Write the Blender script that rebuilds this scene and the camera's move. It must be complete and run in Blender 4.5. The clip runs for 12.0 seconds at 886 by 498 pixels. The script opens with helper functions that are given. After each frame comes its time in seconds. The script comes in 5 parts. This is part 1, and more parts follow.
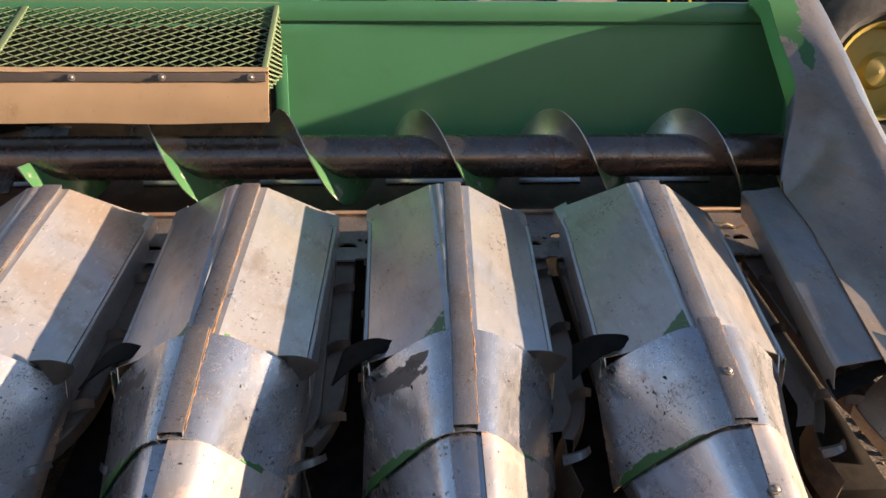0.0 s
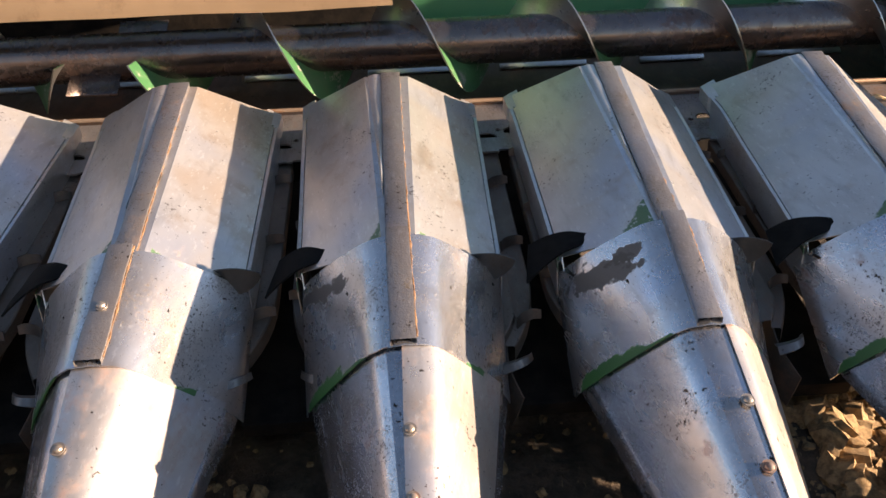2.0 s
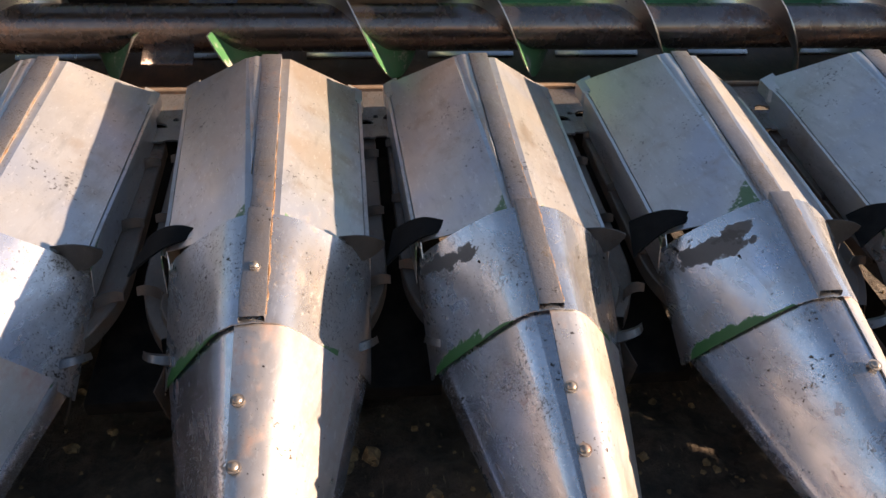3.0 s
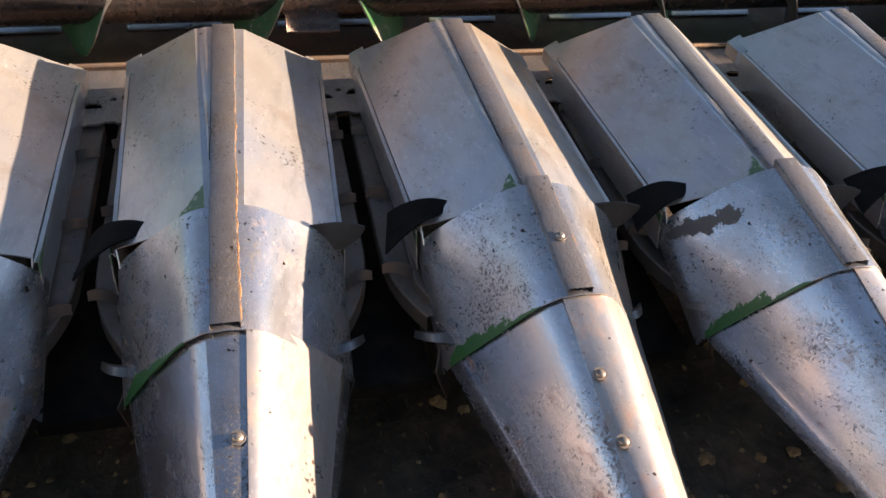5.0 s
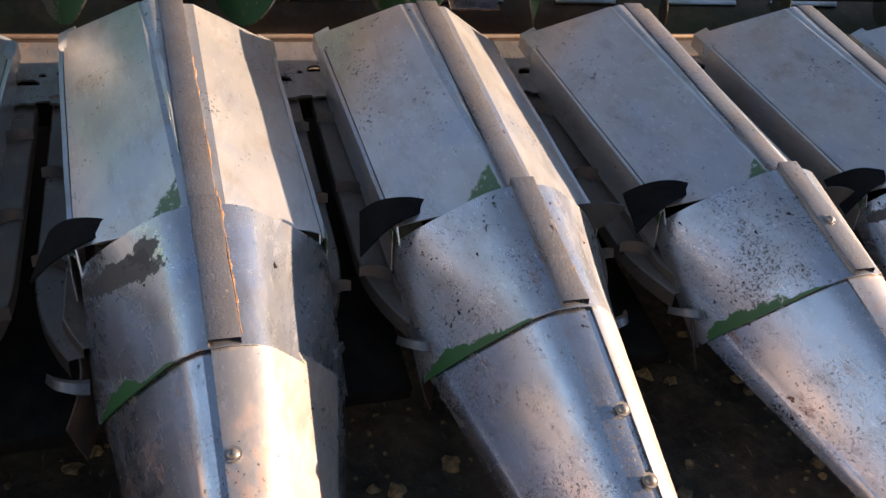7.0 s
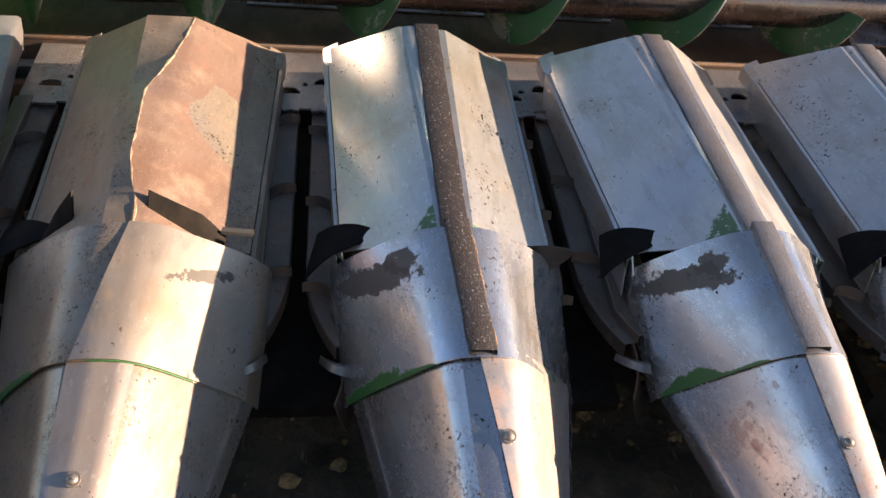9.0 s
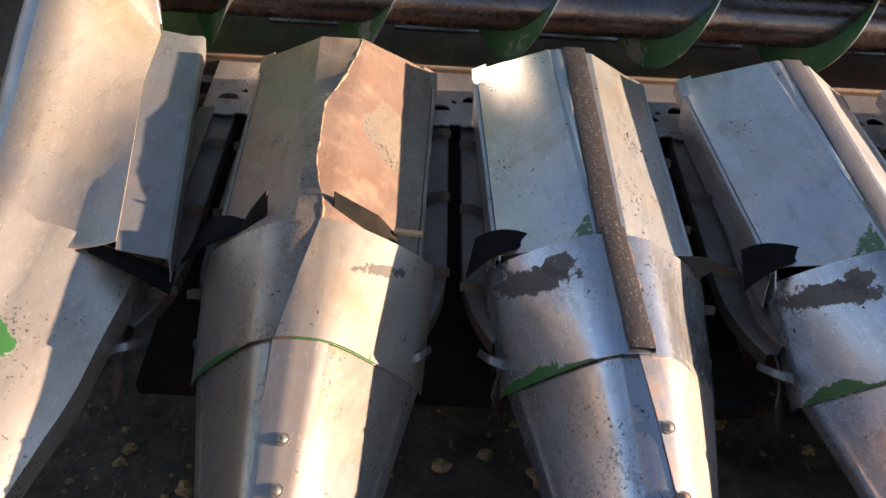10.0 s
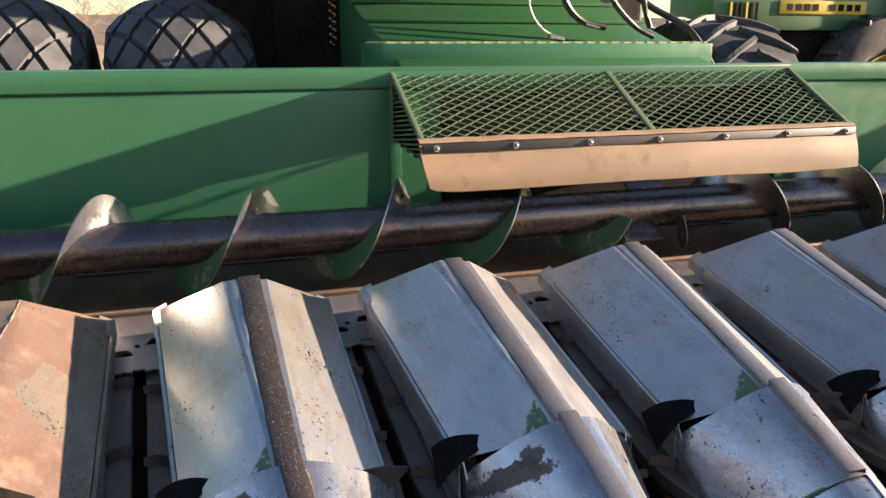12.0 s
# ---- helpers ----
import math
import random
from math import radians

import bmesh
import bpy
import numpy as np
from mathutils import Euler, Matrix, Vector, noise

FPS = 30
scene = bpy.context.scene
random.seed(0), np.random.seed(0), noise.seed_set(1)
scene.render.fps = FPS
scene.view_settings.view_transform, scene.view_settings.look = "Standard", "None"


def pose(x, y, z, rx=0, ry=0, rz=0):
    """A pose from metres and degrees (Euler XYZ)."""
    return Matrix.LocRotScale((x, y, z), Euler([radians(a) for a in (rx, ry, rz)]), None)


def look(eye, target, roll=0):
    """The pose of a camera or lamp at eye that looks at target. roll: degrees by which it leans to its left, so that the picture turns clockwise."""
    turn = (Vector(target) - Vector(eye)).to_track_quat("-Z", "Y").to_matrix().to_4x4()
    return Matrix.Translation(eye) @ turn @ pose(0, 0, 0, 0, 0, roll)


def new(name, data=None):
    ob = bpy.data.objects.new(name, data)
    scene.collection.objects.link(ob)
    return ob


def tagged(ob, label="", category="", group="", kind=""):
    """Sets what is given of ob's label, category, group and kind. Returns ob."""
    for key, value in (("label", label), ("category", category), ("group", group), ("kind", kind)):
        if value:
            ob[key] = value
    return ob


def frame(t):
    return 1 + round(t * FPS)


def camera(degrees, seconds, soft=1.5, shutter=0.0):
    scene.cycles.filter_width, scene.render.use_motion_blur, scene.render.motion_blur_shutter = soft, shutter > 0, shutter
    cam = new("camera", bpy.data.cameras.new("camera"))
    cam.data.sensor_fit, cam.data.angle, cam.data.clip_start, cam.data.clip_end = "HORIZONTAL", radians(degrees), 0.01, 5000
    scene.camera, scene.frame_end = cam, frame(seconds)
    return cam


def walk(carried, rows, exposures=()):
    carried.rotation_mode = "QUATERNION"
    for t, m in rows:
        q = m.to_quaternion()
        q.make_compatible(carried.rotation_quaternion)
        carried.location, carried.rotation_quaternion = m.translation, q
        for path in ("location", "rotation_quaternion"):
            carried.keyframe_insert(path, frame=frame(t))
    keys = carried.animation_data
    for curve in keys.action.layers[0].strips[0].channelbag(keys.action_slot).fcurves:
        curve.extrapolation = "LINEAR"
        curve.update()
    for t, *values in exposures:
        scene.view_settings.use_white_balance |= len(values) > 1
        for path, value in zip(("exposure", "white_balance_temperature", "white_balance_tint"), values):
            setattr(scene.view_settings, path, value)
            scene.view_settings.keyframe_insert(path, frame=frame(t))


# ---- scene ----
SIZE = 0.733          # metres for one unit of the layout, in which the rows stand 0.762 apart
cam = camera(57.7, 12.0)
PATH = [
    (0, (-0.241, -0.044, 1.56), (-0.124, 1.878, 1.018), 0.2),
    (0.5, (-0.345, -0.081, 1.546), (-0.236, 1.777, 0.814), -0.3),
    (1, (-0.469, -0.086, 1.542), (-0.357, 1.761, 0.784), 1.0),
    (1.5, (-0.617, 0.014, 1.511), (-0.512, 1.847, 0.718), -0.4),
    (2, (-0.792, 0.132, 1.52), (-0.684, 1.965, 0.726), -2.2),
    (2.5, (-0.972, 0.143, 1.506), (-0.826, 1.969, 0.704), -0.9),
    (3, (-1.281, 0.075, 1.506), (-1.047, 1.887, 0.693), 0.9),
    (3.2, (-1.364, 0.067, 1.49), (-1.113, 1.875, 0.673), 1.7),
    (4.8, (-2.045, 0.289, 1.47), (-1.681, 2.046, 0.587), 0.4),
    (5, (-2.172, 0.278, 1.469), (-1.766, 2.027, 0.589), 1.0),
    (5.5, (-2.459, 0.259, 1.485), (-1.948, 1.981, 0.605), 3.2),
    (6, (-2.646, 0.357, 1.468), (-2.097, 2.057, 0.57), 4.3),
    (6.5, (-2.8, 0.453, 1.472), (-2.226, 2.128, 0.541), 4.6),
    (6.7, (-2.904, 0.45, 1.474), (-2.31, 2.12, 0.547), 4.6),
    (8.3, (-3.727, 0.516, 1.572), (-3.213, 2.169, 0.57), 5.9),
    (8.5, (-3.856, 0.487, 1.607), (-3.432, 2.161, 0.598), 4.8),
    (9, (-4.127, 0.381, 1.659), (-3.856, 2.09, 0.655), 5.0),
    (9.5, (-4.3, 0.277, 1.663), (-4.16, 2.003, 0.662), 5.2),
    (10, (-4.34, 0.22, 1.684), (-4.276, 1.969, 0.717), 3.8),
    (10.4, (-4.329, 0.198, 1.74), (-4.29, 2.013, 0.9), 2.1),
    (10.5, (-4.314, 0.205, 1.75), (-4.285, 2.047, 0.973), 1.2),
    (10.7, (-4.292, 0.204, 1.78), (-4.271, 2.093, 1.121), 0.5),
    (11, (-4.287, 0.159, 1.819), (-4.258, 2.083, 1.273), -0.1),
    (11.5, (-4.21, 0.166, 1.792), (-4.005, 2.095, 1.303), -0.2),
    (12, (-4.054, 0.188, 1.779), (-3.434, 2.022, 1.277), 0.0),
]
EXPOSURES = [(0.0, 1.98, 7000.0, 19.0), (0.8, 2.12, 7000.0, 19.0), (10.0, 2.12, 6950.0, 19.0), (12.0, 2.02, 6550.0, 18.0)]
walk(cam, [(t, look(Vector(eye) * SIZE, Vector(target) * SIZE, roll)) for t, eye, target, roll in PATH], EXPOSURES)

# ---------------------------------------------------------------- light
SUN = Vector((1.0, -0.145, 0.198)).normalized()       # towards the sun
world = bpy.data.worlds.new("sky")
scene.world = world
world.use_nodes = True
sky = world.node_tree.nodes.new("ShaderNodeTexSky")
sky.sky_type, sky.sun_disc = "NISHITA", False
sky.sun_elevation, sky.sun_rotation = math.asin(SUN.z), math.atan2(SUN.x, SUN.y)
sky.dust_density, sky.air_density, sky.ozone_density = 0.2, 1.0, 1.6
world.node_tree.links.new(sky.outputs[0], world.node_tree.nodes["Background"].inputs[0])
world.node_tree.nodes["Background"].inputs[1].default_value = 0.058
sun = new("sun", bpy.data.lights.new("sun", "SUN"))
sun.data.energy, sun.data.angle, sun.data.color = 5.0, radians(0.7), (1.0, 0.80, 0.58)
sun.matrix_world = look(SUN * 30, (0, 0, 0))
tagged(sun, kind="structure")


# ---------------------------------------------------------------- materials
class Net:
    """A small helper round one node material."""

    def __init__(self, name):
        self.mat = bpy.data.materials.new(name)
        self.mat.use_nodes = True
        self.nt = self.mat.node_tree
        self.bsdf = self.nt.nodes["Principled BSDF"]

    def node(self, kind, **sets):
        n = self.nt.nodes.new(kind)
        for k, v in sets.items():
            if k == "operation":
                n.operation = v
            elif k == "data_type":
                n.data_type = v
            elif k == "dims":
                n.noise_dimensions = v
        return n

    def put(self, socket, value):
        if hasattr(value, "is_linked"):
            self.nt.links.new(value, socket)
        else:
            socket.default_value = value

    def math(self, op, a, b=0.0, clamp=False):
        n = self.node("ShaderNodeMath", operation=op)
        n.use_clamp = clamp
        self.put(n.inputs[0], a)
        self.put(n.inputs[1], b)
        return n.outputs[0]

    def step(self, x, lo, hi):
        n = self.node("ShaderNodeMapRange")
        n.interpolation_type = "SMOOTHSTEP"
        self.put(n.inputs[0], x)
        n.inputs[1].default_value, n.inputs[2].default_value = lo, hi
        return n.outputs[0]

    def mix(self, fac, a, b):
        n = self.node("ShaderNodeMix", data_type="RGBA")
        self.put(n.inputs[0], fac)
        for s, v in ((n.inputs[6], a), (n.inputs[7], b)):
            self.put(s, v if hasattr(v, "is_linked") else (*v, 1.0))
        return n.outputs[2]

    def mixf(self, fac, a, b):
        n = self.node("ShaderNodeMix", data_type="FLOAT")
        self.put(n.inputs[0], fac)
        self.put(n.inputs[2], a)
        self.put(n.inputs[3], b)
        return n.outputs[0]

    def coords(self, stretch=(1, 1, 1)):
        tc = self.node("ShaderNodeTexCoord")
        mp = self.node("ShaderNodeMapping")
        mp.inputs[3].default_value = stretch
        self.nt.links.new(tc.outputs["Object"], mp.inputs[0])
        return mp.outputs[0]

    def noise(self, scale, detail=4, rough=0.55, stretch=(1, 1, 1), seed=0.0, each=True):
        n = self.node("ShaderNodeTexNoise", dims="4D")
        self.nt.links.new(self.coords(stretch), n.inputs["Vector"])
        n.inputs["Scale"].default_value, n.inputs["Detail"].default_value, n.inputs["Roughness"].default_value = scale, detail, rough
        if each:
            w = self.math("ADD", self.math("MULTIPLY", self.node("ShaderNodeObjectInfo").outputs["Random"], 31.0), seed)
            self.put(n.inputs["W"], w)
        else:
            n.inputs["W"].default_value = seed
        return n.outputs[0]

    def uv(self):
        s = self.node("ShaderNodeSeparateXYZ")
        self.nt.links.new(self.node("ShaderNodeUVMap").outputs[0], s.inputs[0])
        return s.outputs[0], s.outputs[1]

    def bump(self, height, strength=0.3, distance=0.002):
        b = self.node("ShaderNodeBump")
        b.inputs["Strength"].default_value, b.inputs["Distance"].default_value = strength, distance
        self.put(b.inputs["Height"], height)
        self.put(self.bsdf.inputs["Normal"], b.outputs[0])

    def done(self, color, rough, metal=0.0):
        self.put(self.bsdf.inputs["Base Color"], color if hasattr(color, "is_linked") else (*color, 1.0))
        self.put(self.bsdf.inputs["Roughness"], rough)
        self.put(self.bsdf.inputs["Metallic"], metal)
        return self.mat


GREEN = (0.027, 0.11, 0.032)


def blob(n, u0, v0, a, b, turn=0.0, ragged=0.62, seed=3.0, scale=22):
    """A ragged patch of old paint round (u0, v0) of a sheet, its long side turned by some degrees."""
    u, v = n.uv()
    pu, pv = n.math("SUBTRACT", u, u0), n.math("SUBTRACT", v, v0)
    c, s = math.cos(radians(turn)), math.sin(radians(turn))
    du = n.math("DIVIDE", n.math("ADD", n.math("MULTIPLY", pu, c), n.math("MULTIPLY", pv, s)), a)
    dv = n.math("DIVIDE", n.math("SUBTRACT", n.math("MULTIPLY", pv, c), n.math("MULTIPLY", pu, s)), b)
    d = n.math("SQRT", n.math("ADD", n.math("MULTIPLY", du, du), n.math("MULTIPLY", dv, dv)))
    d = n.math("ADD", d, n.math("MULTIPLY", n.math("SUBTRACT", n.noise(scale, 7, 0.7, seed=seed), 0.5), ragged * 2.6))
    return n.step(d, 1.04, 0.94)


def steel(name, base=(0.52, 0.52, 0.53), dark=(0.24, 0.23, 0.23), rough=0.36, metal=0.85, grime=0.5, rust=0.0, rust_color=(0.26, 0.10, 0.05), paint=(), primer=(), tan=0.25, speck=0.0, wedges=()):
    """Worn sheet steel: brushed along its length, stained, freckled with grime, with rests of paint."""
    n = Net(name)
    big = n.noise(3.2, 3, 0.6)
    mid = n.noise(16, 6, 0.65, stretch=(1, 0.45, 1), seed=5)
    fine = n.noise(150, 3, 0.6, seed=9)
    streak = n.noise(60, 3, 0.6, stretch=(1, 0.06, 1), seed=2)
    wear = n.math("ADD", n.math("MULTIPLY", mid, 0.6), n.math("MULTIPLY", big, 0.4))
    col = n.mix(n.math("MULTIPLY", n.step(wear, 0.40, 0.66), 0.55), base, dark)
    hue = n.noise(4.2, 3, 0.5, seed=71)
    col = n.mix(n.math("MULTIPLY", n.step(hue, 0.50, 0.68), 0.55), col, (base[0] * 0.72, base[1] * 0.82, base[2] * 1.02))
    col = n.mix(n.math("MULTIPLY", n.step(hue, 0.47, 0.32), tan), col, (base[0] * 0.86, base[1] * 0.70, base[2] * 0.55))
    col = n.mix(n.math("MULTIPLY", n.step(n.noise(9, 5, 0.65, seed=12), 0.52, 0.72), tan), col, (0.42, 0.31, 0.22))
    freck = n.math("MULTIPLY", n.step(n.math("ADD", n.math("MULTIPLY", n.noise(190, 6, 0.8, seed=21), 0.60), n.math("ADD", n.math("MULTIPLY", mid, 0.16), n.math("MULTIPLY", n.noise(6, 3, 0.6, seed=23), 0.24))), 0.565 - 0.025 * (grime > 0.85), 0.615 - 0.025 * (grime > 0.85)), grime)
    col = n.mix(freck, col, (0.075, 0.06, 0.048))
    dots = n.math("MULTIPLY", n.step(n.math("ADD", n.math("MULTIPLY", n.noise(120, 3, 0.6, seed=41), 0.62), n.math("MULTIPLY", n.noise(8, 4, 0.6, seed=43), 0.38)), 0.605, 0.63), min(1.0, grime + 0.25))
    col = n.mix(dots, col, (0.05, 0.036, 0.028))
    runs = n.math("MULTIPLY", n.step(n.noise(34, 4, 0.6, stretch=(1, 0.09, 1), seed=52), 0.53, 0.70), 0.32)
    col = n.mix(runs, col, tuple(c * 0.5 for c in base))
    shine = n.math("MULTIPLY", n.step(n.noise(130, 3, 0.7, stretch=(1, 0.25, 1), seed=57), 0.58, 0.66), 0.35)
    col = n.mix(shine, col, tuple(min(0.85, c * 1.45) for c in base))
    if speck:
        pale = n.math("MULTIPLY", n.step(n.noise(230, 4, 0.75, seed=67), 0.58, 0.66), speck)
        col = n.mix(pale, col, (0.42, 0.40, 0.38))
    met = n.math("MULTIPLY", n.math("SUBTRACT", 1.0, n.math("MULTIPLY", freck, 0.8)), metal)
    if rust:
        r = n.math("MULTIPLY", n.step(n.math("ADD", n.math("MULTIPLY", n.noise(7, 6, 0.7, seed=33), 0.75), n.math("MULTIPLY", streak, 0.25)), 0.60 - 0.18 * rust, 0.74 - 0.12 * rust), 0.9)
        col = n.mix(r, col, rust_color)
        met = n.math("MULTIPLY", met, n.math("SUBTRACT", 1.0, n.math("MULTIPLY", r, 0.8)))
    ro = n.math("ADD", n.math("MULTIPLY", n.math("ADD", mid, n.math("MULTIPLY", streak, 0.5)), 0.26), rough - 0.17)
    ro = n.math("ADD", ro, n.math("MULTIPLY", freck, 0.3), clamp=True)
    for patch in primer:
        m = blob(n, *patch, ragged=1.3, seed=61, scale=34)
        col, met, ro = n.mix(n.math("MULTIPLY", m, 0.93), col, (0.055, 0.05, 0.046)), n.mixf(m, met, 0.25), n.mixf(m, ro, 0.5)
    for patch in paint:
        m = blob(n, *patch)
        col, met, ro = n.mix(m, col, GREEN), n.mixf(m, met, 0.0), n.mixf(m, ro, 0.42)
    for uc, side, v0, k in wedges:
        u, v = n.uv()
        away = n.math("MULTIPLY", n.math("SUBTRACT", u, uc), side)
        edge = n.math("SUBTRACT", v, n.math("ADD", n.math("MULTIPLY", away, k), v0))
        edge = n.math("ADD", edge, n.math("MULTIPLY", n.math("SUBTRACT", n.noise(30, 6, 0.7, seed=83), 0.5), 0.10))
        m = n.math("MULTIPLY", n.step(edge, 0.0, 0.012), n.step(away, 0.0, 0.003))
        m = n.math("MULTIPLY", m, n.step(n.noise(70, 4, 0.7, seed=87), 0.36, 0.44))
        col, met, ro = n.mix(n.math("MULTIPLY", m, 0.9), col, GREEN), n.mixf(m, met, 0.1), n.mixf(m, ro, 0.45)
    n.bump(n.math("ADD", n.math("MULTIPLY", fine, 0.15), n.math("ADD", n.math("MULTIPLY", mid, 0.30), n.math("ADD", n.math("MULTIPLY", streak, 0.3), n.math("MULTIPLY", n.noise(260, 2, 0.6, seed=77), 0.12 + 0.7 * speck)))), 0.22 + 0.2 * speck, 0.003)
    return n.done(col, ro, met)


def paint_mat(name, color, rough=0.4, grime=0.4, dirt=(0.16, 0.12, 0.08), chips=0.0, chip_color=(0.3, 0.2, 0.14), fade=0.25, metal=0.0, scale=1.0):
    n = Net(name)
    big = n.noise(2.2 * scale, 4, 0.6)
    mid = n.noise(13 * scale, 5, 0.65, seed=4)
    fine = n.noise(140 * scale, 3, 0.6, seed=8)
    col = n.mix(n.math("MULTIPLY", n.step(big, 0.35, 0.7), fade), color, tuple(min(1, c * 1.35 + 0.03) for c in color))
    col = n.mix(n.math("MULTIPLY", n.step(mid, 0.52, 0.75), grime), col, dirt)
    spots = n.math("MULTIPLY", n.step(n.noise(70 * scale, 4, 0.7, seed=15), 0.66, 0.72), grime)
    col = n.mix(spots, col, tuple(c * 0.4 for c in dirt))
    if chips:
        c = n.step(n.math("ADD", n.math("MULTIPLY", n.noise(9 * scale, 6, 0.7, seed=27), 0.8), n.math("MULTIPLY", fine, 0.2)), 0.62 - 0.15 * chips, 0.65 - 0.15 * chips)
        col = n.mix(c, col, chip_color)
    n.bump(n.math("ADD", mid, n.math("MULTIPLY", fine, 0.4)), 0.15, 0.002)
    return n.done(col, n.math("ADD", n.math("MULTIPLY", mid, 0.3), rough - 0.15, clamp=True), metal)


def rough_mat(name, a, b, scale=20, rough=0.85, bump=0.5, metal=0.0, third=None):
    n = Net(name)
    x = n.noise(scale, 7, 0.65)
    col = n.mix(n.step(x, 0.35, 0.65), a, b)
    if third:
        col = n.mix(n.step(n.noise(scale * 0.3, 4, 0.6, seed=6), 0.5, 0.7), col, third)
    n.bump(n.math("ADD", x, n.math("MULTIPLY", n.noise(scale * 6, 3, 0.6, seed=3), 0.4)), bump, 0.004)
    return n.done(col, rough, metal)


STRAP = steel("ridge_strap_steel", (0.31, 0.29, 0.285), (0.12, 0.105, 0.10), 0.34, 0.75, 1.0, rust=0.3, rust_color=(0.20, 0.12, 0.08), speck=0.7)
STRAP_DARK = steel("dark_strap_steel", (0.06, 0.05, 0.048), (0.02, 0.018, 0.018), 0.5, 0.3, 1.0, rust=0.25, rust_color=(0.09, 0.045, 0.03), tan=0.0, speck=1.0)
BEAD = rough_mat("rusty_weld", (0.10, 0.06, 0.035), (0.30, 0.16, 0.08), 60, 0.7, 0.8, 0.15, third=(0.05, 0.04, 0.034))
BEAD_PALE = rough_mat("pale_weld", (0.25, 0.16, 0.10), (0.42, 0.31, 0.22), 50, 0.5, 0.6, 0.3)
BOLT = steel("bolt_steel", (0.42, 0.37, 0.32), (0.2, 0.15, 0.12), 0.38, 0.8, 0.5, rust=0.5)
CHAIN = steel("row_unit_steel", (0.17, 0.135, 0.11), (0.085, 0.065, 0.05), 0.45, 0.5, 0.8, rust=0.6, rust_color=(0.17, 0.08, 0.045))
THROAT = steel("throat_plate_steel", (0.075, 0.055, 0.042), (0.035, 0.026, 0.02), 0.5, 0.4, 0.6, rust=0.6, rust_color=(0.12, 0.06, 0.035))
LUG = steel("chain_paddle_steel", (0.13, 0.11, 0.10), (0.05, 0.04, 0.035), 0.4, 0.6, 0.6, rust=0.3, tan=0.2)
DECK = steel("deck_plate_steel", (0.16, 0.13, 0.11), (0.075, 0.058, 0.048), 0.42, 0.6, 0.8, rust=0.35)
REAR = steel("rear_plate_steel", (0.34, 0.32, 0.31), (0.15, 0.12, 0.10), 0.36, 0.75, 1.0, rust=0.6, rust_color=(0.20, 0.11, 0.065))
HORN = steel("horn_steel", (0.24, 0.225, 0.21), (0.12, 0.10, 0.09), 0.35, 0.8, 0.4)
# near-black for iron parts, and for shade painted into gaps and openings
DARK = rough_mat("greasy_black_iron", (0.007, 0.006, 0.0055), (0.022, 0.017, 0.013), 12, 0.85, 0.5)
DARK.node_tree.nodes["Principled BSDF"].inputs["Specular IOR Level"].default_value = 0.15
RUBBER = rough_mat("black_rubber", (0.004, 0.004, 0.0045), (0.009, 0.009, 0.009), 30, 0.8, 0.3)
RUBBER.node_tree.nodes["Principled BSDF"].inputs["Specular IOR Level"].default_value = 0.12
TYRE = rough_mat("tyre_rubber", (0.020, 0.021, 0.024), (0.055, 0.055, 0.058), 9, 0.75, 0.35, third=(0.07, 0.065, 0.06))
PANEL = paint_mat("green_panel_paint", (0.045, 0.182, 0.086), 0.34, 0.16, (0.03, 0.09, 0.035), fade=0.2)
PANEL_OLD = paint_mat("worn_green_paint", (0.05, 0.27, 0.05), 0.45, 0.35, (0.20, 0.13, 0.08), chips=0.35, chip_color=(0.30, 0.22, 0.17))
# brighter, yellower green: the sun on the left flank is in this colour
SUNLIT_GREEN = paint_mat("fresh_green_paint", (0.085, 0.36, 0.05), 0.45, 0.15)
PALE_GREEN = paint_mat("faded_green_paint", (0.42, 0.48, 0.22), 0.55, 0.5, (0.5, 0.46, 0.28), fade=0.5)
TUBE = steel("auger_tube_steel", (0.20, 0.165, 0.155), (0.08, 0.06, 0.055), 0.24, 0.88, 0.5, rust=0.45, rust_color=(0.10, 0.05, 0.035), tan=0.1)
FLIGHT = steel("flighting_steel", (0.55, 0.54, 0.52), (0.3, 0.28, 0.26), 0.28, 0.95, 0.3, tan=0.1)
PAN = steel("trough_steel", (0.12, 0.085, 0.065), (0.055, 0.038, 0.03), 0.42, 0.6, 0.7, rust=0.7, rust_color=(0.17, 0.085, 0.05))
LIP = steel("trough_lip_steel", (0.42, 0.31, 0.22), (0.26, 0.15, 0.09), 0.5, 0.5, 0.4, rust=0.7, rust_color=(0.30, 0.15, 0.08))
BELT = paint_mat("tan_belting", (0.33, 0.22, 0.125), 0.55, 0.7, (0.17, 0.105, 0.055), fade=0.5)
BATTEN = paint_mat("dark_batten_paint", (0.055, 0.045, 0.04), 0.5, 0.4)
MESHGREEN = paint_mat("green_mesh_paint", (0.11, 0.16, 0.085), 0.5, 0.6, (0.24, 0.22, 0.12))
END_STEEL = steel("end_divider_steel", (0.21, 0.225, 0.26), (0.15, 0.145, 0.155), 0.30, 0.78, 0.25, rust=0.25, rust_color=(0.33, 0.2, 0.13), tan=0.5)
# the right end's shade is put into this darker base, under flaking paint
END_WORN_SHADED = steel("end_divider_flaking_steel", (0.33, 0.29, 0.25), (0.22, 0.18, 0.15), 0.30, 0.72, 0.3, rust=0.35, rust_color=(0.33, 0.2, 0.14), tan=0.5, paint=[(0.25, 0.05, 0.42, 0.17), (0.45, 0.24, 0.16, 0.05)])
